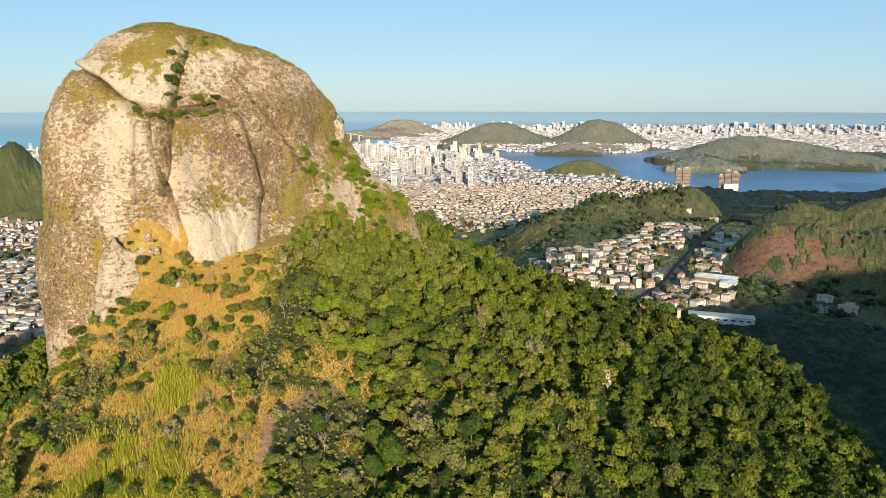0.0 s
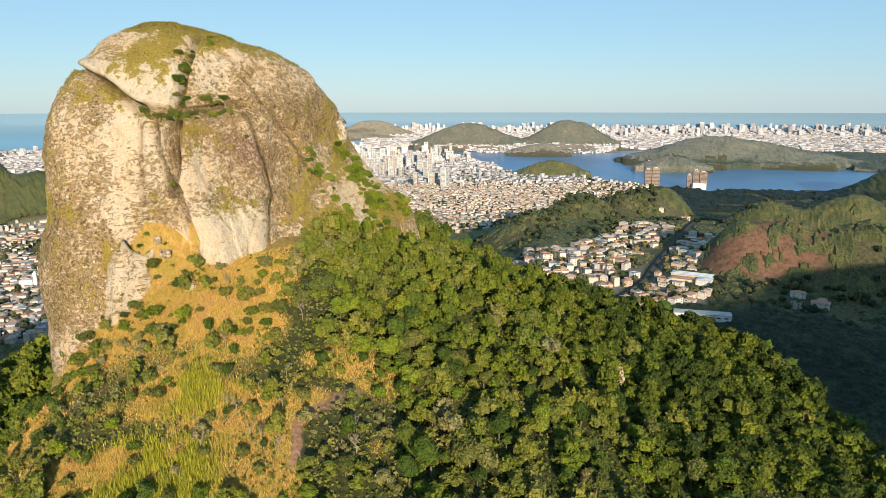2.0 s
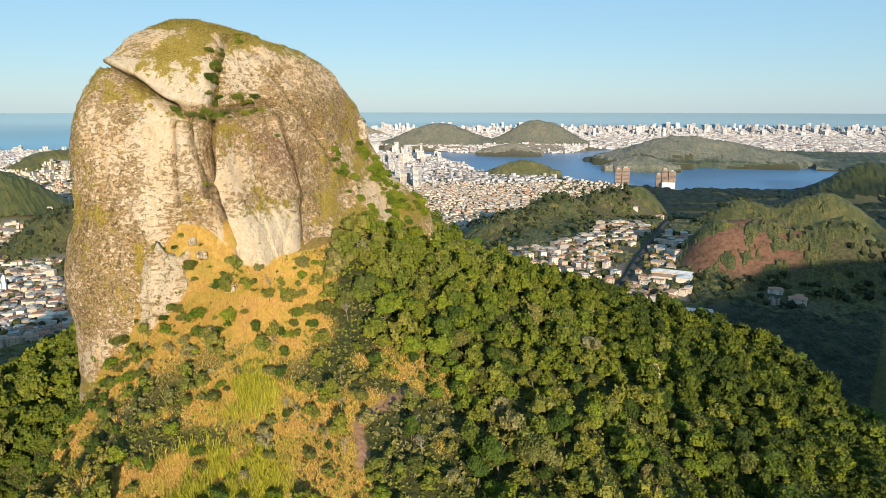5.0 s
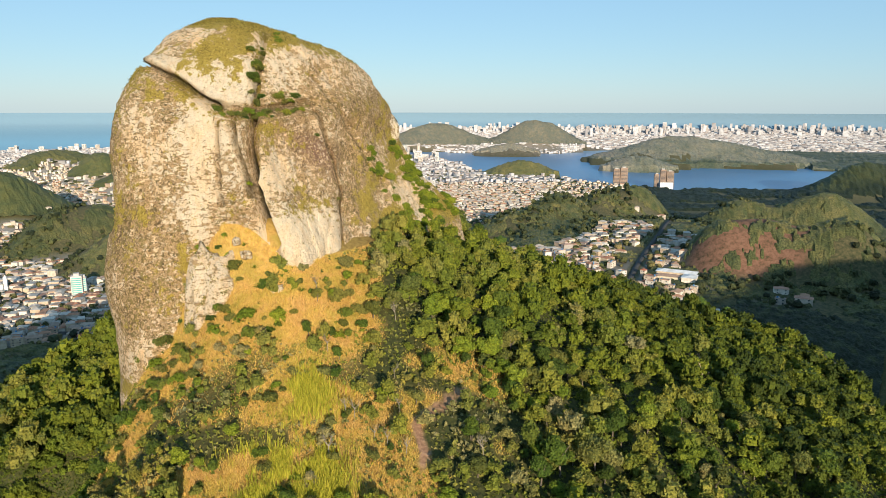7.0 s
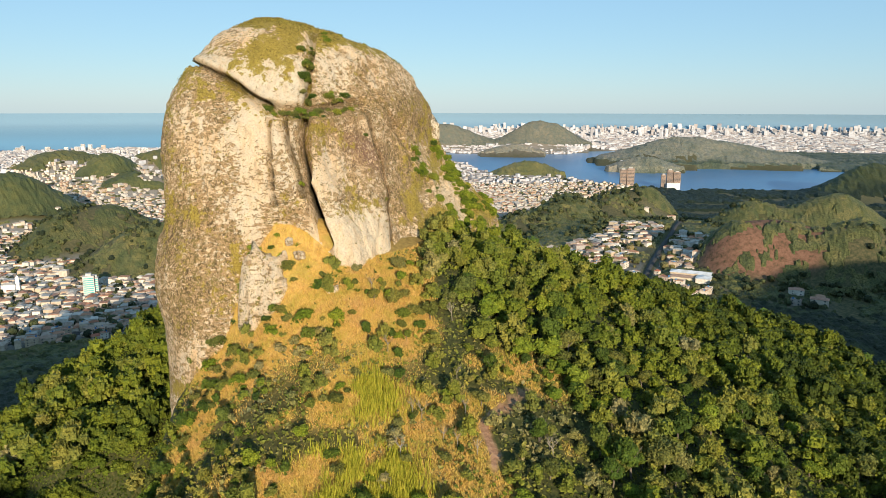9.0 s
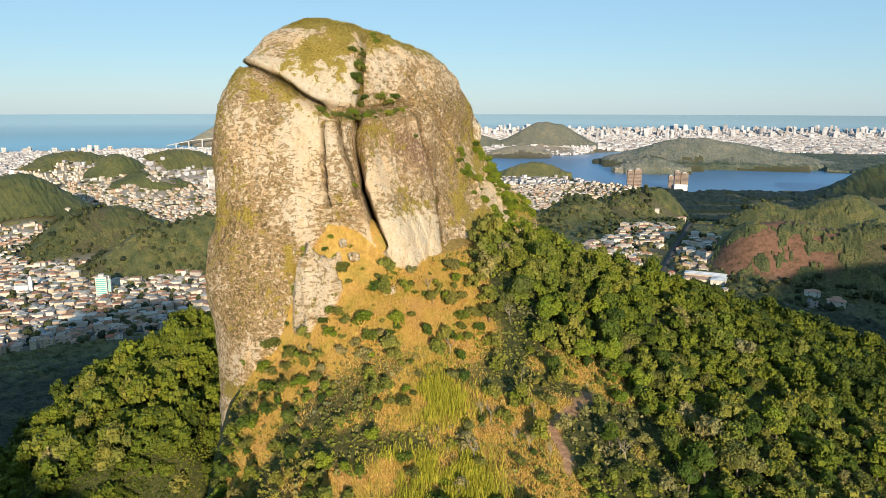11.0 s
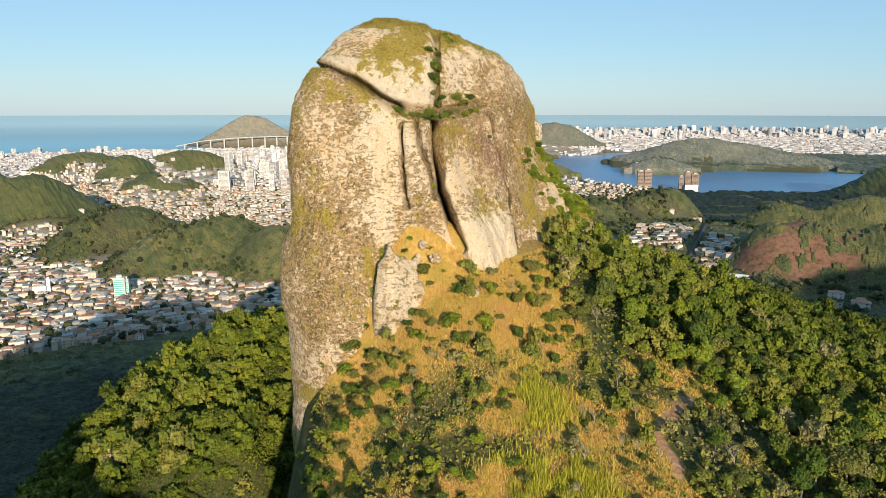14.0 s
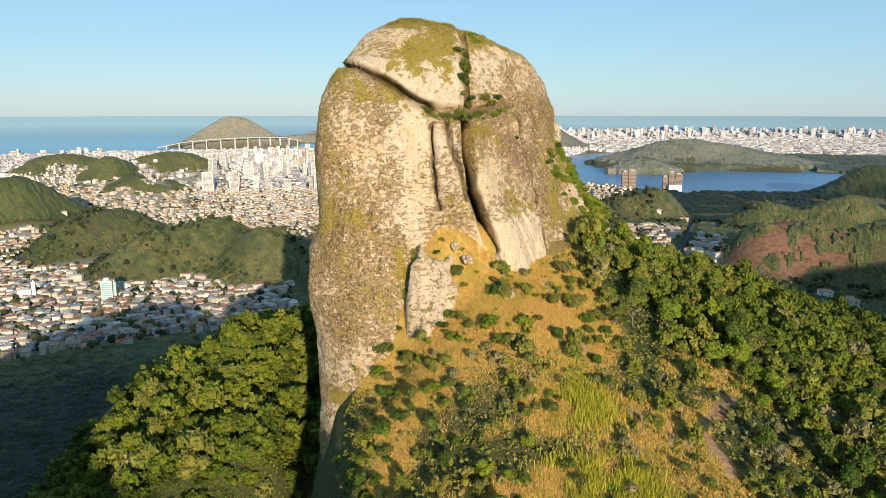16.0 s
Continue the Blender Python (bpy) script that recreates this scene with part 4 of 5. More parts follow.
# closed canopy of the slope: crowns of leaf clumps round dark hearts
def canopy(name, spots, label):
    rr = np.random.default_rng(19)
    heart = np.array([(a_, b_, c_) for c_ in (-1, 1) for a_, b_ in ((-1, -1), (1, -1), (1, 1), (-1, 1))]) * 0.55
    heart_f = np.array([(0, 1, 5, 4), (1, 2, 6, 5), (2, 3, 7, 6), (3, 0, 4, 7), (4, 5, 6, 7)])
    kinds = []
    for k in range(24):
        far_off = k >= 14
        lobes = 4 + k % 3
        pieces = []
        for q in range(lobes):
            a_ = 2.4 * q + rr.uniform(-0.5, 0.5)
            out = 1.5 * rr.uniform(0.35, 1.0) * (q > 0)
            rad = rr.uniform(0.75, 1.2) * (1.2 if q == 0 else 1.0)
            at_ = np.array((math.cos(a_) * out, math.sin(a_) * out, 2.3 + rr.uniform(-1.0, 0.9) + 0.5 * (q == 0)))
            n = int((15 if far_off else 30) * rad ** 1.5)
            d_ = rr.normal(0, 1, (n, 3))
            d_ /= np.linalg.norm(d_, axis=1, keepdims=True)
            d_[:, 2] = np.where(d_[:, 2] < -0.4, -d_[:, 2], d_[:, 2])
            p = at_ + d_ * rad * np.array((1, 1, 0.85)) * rr.uniform(0.75, 1.15, (n, 1))
            pieces.append(leaf_quads(p, d_ + rr.normal(0, 0.35, (n, 3)), 0.72 if far_off else 0.5, rr))
            pieces.append((at_ + heart * rad * rr.uniform(0.8, 1.1, (8, 3)), heart_f))
        kinds.append(join(pieces))
    vs, fs, tint, base = [], [], [], 0
    hues = fbm(np.array([q[0] for q in spots]) / 26.0, np.array([q[1] for q in spots]) / 26.0, 3, 71)
    for (x, y, z, s_, spin), h_ in zip(spots, hues):
        v, f = kinds[rr.integers(0, 14) if y < 225 else rr.integers(14, 24)]
        c_, n_ = math.cos(radians(spin)), math.sin(radians(spin))
        w = np.stack([v[:, 0] * c_ - v[:, 1] * n_, v[:, 0] * n_ + v[:, 1] * c_, v[:, 2] * rr.uniform(0.85, 1.35)], 1) * s_ * (1.18 + 0.5 * (x < -112)) + (x, y, z - 0.3)
        # east of x = 20 the flank's shade is put into the tint
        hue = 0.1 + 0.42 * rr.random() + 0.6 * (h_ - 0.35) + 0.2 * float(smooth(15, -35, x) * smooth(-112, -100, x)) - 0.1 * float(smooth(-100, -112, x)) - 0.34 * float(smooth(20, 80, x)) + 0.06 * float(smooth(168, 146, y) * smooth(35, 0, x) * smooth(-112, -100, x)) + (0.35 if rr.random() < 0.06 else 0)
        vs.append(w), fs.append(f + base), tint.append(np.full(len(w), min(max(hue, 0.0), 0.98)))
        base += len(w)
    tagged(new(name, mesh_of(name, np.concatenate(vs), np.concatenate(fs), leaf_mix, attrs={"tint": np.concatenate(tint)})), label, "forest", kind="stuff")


# undergrowth between the crowns: low leaf clumps over the ground
r = np.random.default_rng(37)
bx, by = np.concatenate([r.uniform(-215, 175, 190000), r.uniform(-205, -105, 40000)]), np.concatenate([r.uniform(98, 400, 190000), r.uniform(190, 330, 40000)])
ok = (np.abs(height(bx, by) - spur(bx, by)) < 7) & in_view(bx, by, 0) & facing(bx, by) & ~in_dome(bx, by, 0) & (along(bx, by, TRAIL) > 1.3)
ok &= (r.random(bx.size) > np.clip(1.25 * grassy(bx, by), 0, 0.97)) & ~((bx < -110) & (bx > -127) & (by < 216))
bx, by = bx[ok], by[ok]
swell = fbm(bx / 4.0, by / 4.0, 3, 113)
low = np.stack([bx, by, height(bx, by) + r.random(bx.size) * (0.3 + 3.0 * np.clip(swell - 0.3, 0, 1))], -1)
lv, lf = leaf_quads(low, np.tile((0, -0.35, 0.8), (len(low), 1)) + r.normal(0, 0.5, (len(low), 3)), 0.74, r)
low_t = np.clip(0.25 + 0.9 * (fbm(bx / 9.0, by / 9.0, 3, 115) - 0.45) + 0.3 * smooth(10, -30, bx) * smooth(-112, -100, bx) + 0.2 * smooth(168, 146, by) * smooth(35, 0, bx) + r.normal(0, 0.1, len(bx)), 0, 0.98)
tagged(new("undergrowth", mesh_of("undergrowth", lv, lf, leaf_mix, attrs={"tint": np.repeat(low_t, 4)})), "low green and dry undergrowth between the trees", "undergrowth", kind="stuff")
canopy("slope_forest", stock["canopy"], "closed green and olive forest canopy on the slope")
forest("back_forest", stock.get("back", []), 8, 1.6, leaf_green, "forest of dark green crowns behind the crest", lobes=2, core=1.0)

# woods on the hills beyond, as a lumpy sheet
r = np.random.default_rng(5)
hd_, ha_ = np.meshgrid(np.exp(np.arange(math.log(430), math.log(1800), 0.0042)), np.arange(-34, 39, 0.145), indexing="ij")
ux, uy = polar(ha_, hd_)
ux, uy = ux + (vnoise(ux / 5.0, uy / 5.0, 101) - 0.5) * 3, uy + (vnoise(ux / 5.0, uy / 5.0, 102) - 0.5) * 3
fw = 1 - np.maximum(np.clip(town_at(ux, uy) * 1.8, 0, 1), np.maximum(burnt_at(ux, uy) * 0.7, 0.55 * scrubby(ux, uy))) + 1.1 * (fbm(ux / 24.0, uy / 24.0, 3, 103) - 0.5)
fw = fw + 0.7 * smooth(830, 740, hd_) * (1 - np.clip(town_at(ux, uy) * 1.8, 0, 1)) + 0.5 * (fbm(ux / 7.0, uy / 7.0, 2, 119) - 0.5)
fw = fw - 0.8 * (along(ux, uy, ROAD) < 9)
fw = np.minimum(fw, np.where(np.hypot((ux - 415) / 42, (uy - 1150) / 36) < 1, 0, 1.5))
on_spur = (np.abs(height(ux, uy) - spur(ux, uy)) < 9) & (uy < 470) & (ux > -300) & (ux < 330)
treed = (fw > 0.42) & ~on_spur & ~wet(ux, uy)
rise_h = np.where(treed, 0.5 + 3.4 * vnoise(ux / 5.0, uy / 5.0, 104) * (0.3 + fbm(ux / 40.0, uy / 40.0, 2, 105)) + 1.5 * r.random(ux.shape) ** 2, -1.5)
uz = height(ux, uy) + rise_h
f = grid_faces(*ux.shape)
f = f[treed.ravel()[f].any(1)][:, ::-1]
used, index = np.unique(f, return_inverse=True)
hill_v = np.stack([ux, uy, uz], -1).reshape(-1, 3)[used]
# nearer than 920 m the tint drops: valley shade painted into the leaves
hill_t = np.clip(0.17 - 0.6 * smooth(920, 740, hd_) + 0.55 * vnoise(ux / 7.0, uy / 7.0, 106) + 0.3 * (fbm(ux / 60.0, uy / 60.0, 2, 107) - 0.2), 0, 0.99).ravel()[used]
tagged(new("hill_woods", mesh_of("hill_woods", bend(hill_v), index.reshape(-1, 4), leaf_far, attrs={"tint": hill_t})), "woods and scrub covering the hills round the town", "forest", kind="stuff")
cube = np.array([(a, b_, c) for c in (-0.4, 0.6) for a, b_ in ((-1, -1), (1, -1), (1, 1), (-1, 1))]) * 0.7
cube_f = np.array([(0, 1, 5, 4), (1, 2, 6, 5), (2, 3, 7, 6), (3, 0, 4, 7), (4, 5, 6, 7)])
# single trees between the houses
fx, fy = scatter(0.75, -800, 560, 560, 1700, 12, r)
ok = in_view(fx, fy, 1) & (town_at(fx, fy) > 0.25)
fx, fy = fx[ok], fy[ok]
base_h = height(fx, fy)
n = len(fx)
s = r.choice((2.2, 2.8, 3.4, 4.2, 5.4), n) * r.uniform(0.9, 1.1, n)
lump = BALL_V[None] * (1 + 0.2 * r.normal(0, 1, (n, len(BALL_V), 3)).clip(-1.4, 1.4)) * s[:, None, None]
vs = lump + np.stack([fx, fy, base_h + s * 0.8], -1)[:, None, :]
fs = (np.arange(n) * len(BALL_V))[:, None, None] + BALL_F[None]
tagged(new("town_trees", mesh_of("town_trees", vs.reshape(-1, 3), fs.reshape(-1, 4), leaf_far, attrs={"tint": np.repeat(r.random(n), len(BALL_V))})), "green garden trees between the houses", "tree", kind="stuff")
# crowns that stand out of the woods on the hills
fx, fy = scatter(0.6, -900, 640, 560, 1500, 11.5, r)
lift = hill_part(fx, fy)[0]
ok = in_view(fx, fy, 1) & (town_at(fx, fy) < 0.2) & (burnt_at(fx, fy) < 0.2) & (lift > 25) & (fbm(fx / 45.0, fy / 45.0, 3, 117) > 0.46) & (height(fx, fy) - spur(fx, fy) > 9)
fx, fy = fx[ok], fy[ok]
n = len(fx)
s = r.uniform(2.4, 5.2, n)
lump = BALL_V[None] * (1 + 0.25 * r.normal(0, 1, (n, len(BALL_V), 3)).clip(-1.4, 1.4)) * s[:, None, None]
vs = lump + np.stack([fx, fy, height(fx, fy) + s * 0.9], -1)[:, None, :]
fs = (np.arange(n) * len(BALL_V))[:, None, None] + BALL_F[None]
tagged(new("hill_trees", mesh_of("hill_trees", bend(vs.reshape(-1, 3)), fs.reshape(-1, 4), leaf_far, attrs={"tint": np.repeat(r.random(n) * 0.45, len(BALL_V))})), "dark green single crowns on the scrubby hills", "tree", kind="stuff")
# street trees of the city
fx, fy = scatter(0.8, -1500, 1000, 1330, 3600, 19, r)
ok = in_view(fx, fy, 1) & (town_at(fx, fy) > 0.25)
fx, fy = fx[ok], fy[ok]
n = len(fx)
s = r.uniform(3.5, 8.5, n)
lump = cube[None] * (1 + 0.3 * r.normal(0, 1, (n, 8, 3)).clip(-1.2, 1.2)) * s[:, None, None] * np.array((1.3, 1.0, 0.7))
vs = lump + np.stack([fx, fy, height(fx, fy) + s * 0.35], -1)[:, None, :]
fs = (np.arange(n) * 8)[:, None, None] + cube_f[None]
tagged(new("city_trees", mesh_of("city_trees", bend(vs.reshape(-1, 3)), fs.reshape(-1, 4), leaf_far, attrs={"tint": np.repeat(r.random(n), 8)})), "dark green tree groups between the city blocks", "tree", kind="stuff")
# far woods on headlands and islands, as a sheet too
hd_, ha_ = np.meshgrid(np.exp(np.arange(math.log(1800), math.log(7400), 0.0075)), np.arange(-34, 39, 0.2), indexing="ij")
ux, uy = polar(ha_, hd_)
fh, fw = hill_part(ux, uy)
zz = height(ux, uy)
treed = (zz > 2.5) & ((fw > 0.35) | ((ha_ > 12) & (hd_ > 3300) & (hd_ < 5100)) | ((ha_ > 12) & (hd_ < 2650) & (fbm(ux / 90.0, uy / 90.0, 2, 111) > 0.4))) & (town_at(ux, uy) < 0.3)
rise_h = np.where(treed, 1.5 + 6 * vnoise(ux / 14.0, uy / 14.0, 108) * (0.4 + 0.8 * fbm(ux / 90.0, uy / 90.0, 2, 109)) + 5 * r.random(ux.shape) ** 2, -3.0)
f = grid_faces(*ux.shape)
f = f[treed.ravel()[f].any(1)][:, ::-1]
used, index = np.unique(f, return_inverse=True)
far_v = np.stack([ux, uy, zz + rise_h], -1).reshape(-1, 3)[used]
# paler from 2.3 km on, haze carried by tint and leaf colour
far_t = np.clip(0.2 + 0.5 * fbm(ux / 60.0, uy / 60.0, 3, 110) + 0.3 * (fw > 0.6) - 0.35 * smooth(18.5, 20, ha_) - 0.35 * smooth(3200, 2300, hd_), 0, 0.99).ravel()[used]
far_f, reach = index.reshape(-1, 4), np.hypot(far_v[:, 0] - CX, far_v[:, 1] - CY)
for close, mat, label in ((True, leaf_far, "green woods on the low hills before the bay"), (False, leaf_hazed, "distant woods and mangrove in hazy grey on islands and headlands")):
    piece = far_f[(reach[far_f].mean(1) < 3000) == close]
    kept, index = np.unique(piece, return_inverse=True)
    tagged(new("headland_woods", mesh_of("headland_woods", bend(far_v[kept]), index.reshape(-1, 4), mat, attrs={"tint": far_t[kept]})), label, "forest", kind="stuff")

# ---- grass blades ----
def tufts(name, n, area, mask, tall, wide, mat, label, seed):
    r = np.random.default_rng(seed)
    x, y = r.uniform(area[0], area[1], n), r.uniform(area[2], area[3], n)
    keep = (r.random(n) < mask(x, y)) & ~(in_dome(x, y, -1) & ~((np.abs(x + 81) < 9) & (y < 196)))
    x, y = x[keep], y[keep]
    z = height(x, y)
    m = len(x)
    a = r.uniform(0, 2 * np.pi, m)
    h = tall * r.uniform(0.5, 1.3, m)
    w = wide * r.uniform(0.6, 1.4, m)
    lean = r.normal(0, 0.45 if tall < 1 else 0.2, (m, 2)) * h[:, None]
    p = np.stack([x, y, z - 0.1], -1)
    e = np.stack([np.cos(a), np.sin(a), np.zeros(m)], -1) * w[:, None]
    tip = p + np.concatenate([lean, h[:, None]], 1)
    v = np.stack([p - e, p + e, tip + e * 0.45, tip - e * 0.45], 1)
    tagged(new(name, mesh_of(name, v.reshape(-1, 3), np.arange(4 * m).reshape(-1, 4), mat)), label, "grass", kind="stuff")


tufts("dry_grass", 520000, (-112, -15, 95, 200), lambda x, y: smooth(0.08, 0.45, grassy(x, y)) * (1 - 0.8 * reed_mask(x, y)) * (along(x, y, TRAIL) > 1.0), 0.62, 0.05, dry_grass, "tall dry golden grass on the slope", 11)
tufts("reed_grass", 190000, (-92, -40, 95, 155), reed_mask, 1.9, 0.055, reed_grass, "tall yellow-green cane grass on the slope", 13)


# ---- plants of the rock and its foot ----
def plant(name, kind, mesh, label, x, y, z, size, group="", part_name="foliage"):
    ob = tagged(new(name), label, kind, group)
    ob.matrix_basis = pose(x, y, z, 0, 0, (x * 37 + y * 53) % 360) @ Matrix.Diagonal((size, size, size, 1))
    part(part_name, mesh, ob)
    return ob


def rosette(leaves, length, seed):
    """Agave-like rosette of arching pointed leaves."""
    r = np.random.default_rng(seed)
    vs, fs = [], []
    for k in range(leaves):
        a, lift = k * 2.4 + r.uniform(0, 0.3), r.uniform(0.35, 1.3)
        out, side = np.array((math.cos(a), math.sin(a), 0)), np.array((-math.sin(a), math.cos(a), 0)) * length * 0.085
        mid_p = out * length * 0.5 * math.cos(lift) + np.array((0, 0, length * 0.62 * math.sin(lift)))
        tip = out * length * 1.0 * math.cos(lift * 0.8) + np.array((0, 0, length * 0.75 * math.sin(lift * 0.8)))
        n = len(vs)
        vs += [side * 0.8, -side * 0.8, mid_p - side, mid_p + side, tip - side * 0.1, tip + side * 0.1]
        fs += [(n, n + 1, n + 2, n + 3), (n + 3, n + 2, n + 4, n + 5)]
    return np.array(vs), np.array(fs)


AGAVES = [mesh_of("leaves", *rosette(22, 1.7, 40 + k), leaf_lime) for k in range(3)]
for k, (x, y, h) in enumerate([(-60.5, 170, None), (-71, 174, None), (-79.5, 166, None), (-98, 160, None), (-107, 163, None), (-73, 180, None), (-88, 177, None), (-100, 150, None), (-84, 180, None), (-76, 184, None), (-93, 163, None), (-66, 177, None)]):
    z = float(height(np.array([x]), np.array([y]))[0])
    plant("agave", "agave", AGAVES[k % 3], "bright yellow-green agave rosette in the dry grass", x, y, z, (1.0, 1.3, 0.8)[k % 3], "agaves at the foot of the rock", "leaves")

# bushes in the gully, on the ledge and along the eastern flank
r = np.random.default_rng(23)
spots = [(-73.4 + r.normal(0, 0.7), 15 - k * 1.05 + r.normal(0, 0.5), r.uniform(0.55, 1.1) * (1.5 if 4 < k < 9 else 0.9), (1, 1, 3, 0)[k % 4]) for k in range(15)]
spots += [(-84 + k * 1.15 + r.normal(0, 0.5), np.interp(k, [0, 6, 14, 20], [-1.2, -2.8, -2.4, -0.4]) + r.normal(0, 0.5), r.uniform(0.45, 1.0), (3, 1, 0, 2)[k % 4]) for k in range(21)]
spots += [(-67 + r.normal(0, 1.5), 1.5 + r.normal(0, 0.8), r.uniform(0.6, 1.1), (1, 0, 2)[k % 3]) for k in range(6)]
spots += [(-71 + r.normal(0, 2), 18 + r.normal(0, 1), 0.6, 2) for k in range(4)] + [(-70 + 2.2 * k, 20.6 - 0.55 * k, 0.35 + 0.1 * (k % 3), (3, 0, 2)[k % 3]) for k in range(6)]
spots += [(-58.6, -8, 0.6, 1), (-53, -26, 0.6, 3), (-75.3, -20, 0.6, 2), (-82.3, -24, 0.6, 1), (-79, -29, 0.5, 2), (-87.5, -36, 0.8, 2), (-86, -37, 0.9, 2), (-91.5, -54, 1.0, 1), (-90.5, -52, 0.8, 3)]
for x, h, size, kind in spots:
    x0, y0, z0 = on_dome(x, h)
    plant("bush", "shrub", SHRUBS[kind], "green bush rooted in a crack of the rock", x0, y0 - 0.1, z0 - 0.8, size * 1.15, "bushes on the rock")
side = (px_ > -46) & (px_ < -14) & (pz_ > -40) & (pz_ < -9) & (nrm[..., 0] > 0.05) & (nrm[..., 1] < 0.25) & (py_ > 222)
share = side * smooth(0.42, 0.6, fbm(py_ / 9.0, pz_ / 9.0, 2, 87)) * smooth(-6, -22, pz_)
pick = r.choice(share.size, 110, replace=False, p=(share / share.sum()).ravel())
for k, i in enumerate(pick):
    plant("bush", "shrub", SHRUBS[(2, 2, 2, 1, 2)[k % 5]], "bright yellow-green bush on the sloping flank of the rock", px_.ravel()[i], py_.ravel()[i], pz_.ravel()[i] + E - 0.5, r.uniform(0.6, 1.5), "bushes on the rock")
# bushes over the western edge of the spur and on top of the buttress
for k in range(20):
    x, y = -101 - 4 * r.random(), 124 + 1.25 * k + r.normal(0, 1)
    z = float(height(np.array([x]), np.array([y]))[0])
    plant("bush", "shrub", SHRUBS[(0, 1, 3)[k % 3]], "olive green bush on the edge of the slope", x, y, z - 0.3, r.uniform(0.9, 1.7), "bushes on the edge")
for k in range(7):
    x, y = -87.5 + 1.3 * k, 183.5 + r.normal(0, 0.6)
    z = max(float(height(np.array([x]), np.array([y]))[0]), E - 37.5)
    plant("bush", "shrub", SHRUBS[(2, 1, 2)[k % 3]], "bright green bush on top of the buttress", x, y, z - 0.4, r.uniform(0.5, 0.9), "bushes on the rock")

# tufts of lichen and small bromeliads over the rock face
r = np.random.default_rng(29)
weight = np.clip(moss - 0.42, 0.012, 1) ** 1.3 * (nrm[..., 1] < 0.3) * (pz_ > -70)
flat_i = r.choice(weight.size, 9000, replace=False, p=(weight / weight.sum()).ravel())
spots = np.stack([px_, py_, pz_ + E], -1).reshape(-1, 3)[flat_i]
out_n = nrm.reshape(-1, 3)[flat_i]
v, f = leaf_quads(np.repeat(spots, 3, 0) + r.normal(0, 0.16, (len(spots) * 3, 3)) + np.repeat(out_n, 3, 0) * 0.12, np.repeat(out_n, 3, 0) + (0, 0, 0.6), 0.3, r)
moss_tufts = part("moss", mesh_of("moss", v, f, rock_moss), dome, "tufts of moss and small bromeliads")
tagged(moss_tufts, kind="stuff")

# bare pale trees among the green
def bare_tree(seed):
    r = np.random.default_rng(seed)
    pieces = [limb((0, 0, -1), (0.2, 0.1, 2.6), 0.13, 0.09, 5)]
    for k in range(7):
        a, base = r.uniform(0, 6.28), r.uniform(1.6, 2.6)
        tip = (math.cos(a) * r.uniform(0.8, 1.6), math.sin(a) * r.uniform(0.8, 1.6), base + r.uniform(1.2, 2.4))
        pieces.append(limb((0.15, 0.1, base), tip, 0.06, 0.03, 4))
        for j in range(3):
            end = (tip[0] + r.normal(0, 0.6), tip[1] + r.normal(0, 0.6), tip[2] + r.uniform(0.2, 1.0))
            pieces.append(limb(((tip[0] + 0.15) * 0.7, (tip[1] + 0.1) * 0.7, base + (tip[2] - base) * 0.7), end, 0.03, 0.015, 3))
    return join(pieces)


BARE = [mesh_of("crown", *bare_tree(60 + k), pale_bark, True) for k in range(4)]
for k in range(26):
    x, y = (r.uniform(-60, 60), r.uniform(112, 230)) if k > 6 else (r.uniform(-50, -20), r.uniform(118, 150))
    if in_dome(x, y, 3):
        continue
    z = float(height(np.array([x]), np.array([y]))[0])
    plant("bare_tree", "tree", BARE[k % 4], "leafless small tree with pale branches", x, y, z + 0.4, r.uniform(0.55, 0.9), "bare trees", "crown")

# the tall dark tree at the eastern foot of the rock
for x, y, size in ((-9, 311, 2.6), (-14, 315, 2.1), (-3, 313, 2.0), (-8, 305, 1.8), (2, 309, 1.6)):
    z = float(height(np.array([x]), np.array([y]))[0])
    tree = tagged(new("tree"), "tall dark green broadleaf tree at the foot of the rock", "tree", "trees of the slope")
    tree.matrix_basis = pose(x, y, z, 0, 0, 40 * x) @ Matrix.Diagonal((size, size, size * 1.15, 1))
    part("trunk", TREES[0][1], tree)
    part("crown", TREES[0][0], tree)


def boulder(w, d, h, seed, rough=0.4, sharp=0.75, taper=0.0, flute=0.0):
    """Weathered block: a finely divided ball pressed towards a box, with facets and ledges."""
    u, v_ = np.meshgrid(np.linspace(0, np.pi, 22), np.linspace(0, 2 * np.pi, 32, endpoint=False), indexing="ij")
    p = np.stack([np.sin(u) * np.cos(v_), np.sin(u) * np.sin(v_), np.cos(u)], -1)
    p = np.sign(p) * np.abs(p) ** sharp
    k = 1 + rough * (fbm(p[..., 0] * 2.6 + seed, p[..., 2] * 1.3 + p[..., 1], 4, seed) - 0.5) * 2
    k = k + flute * (2 * np.abs(fbm(p[..., 0] * 4.0 + seed, p[..., 2] * 0.6, 2, seed + 5) - 0.5) * 2 - 0.6)
    thin = 1 - taper * (p[..., 2] * 0.5 + 0.5)
    p = p * k[..., None] * np.array((w, d, h)) / 2
    p[..., 0] *= thin
    return p.reshape(-1, 3), grid_faces(22, 32, close=True)[:, ::-1]


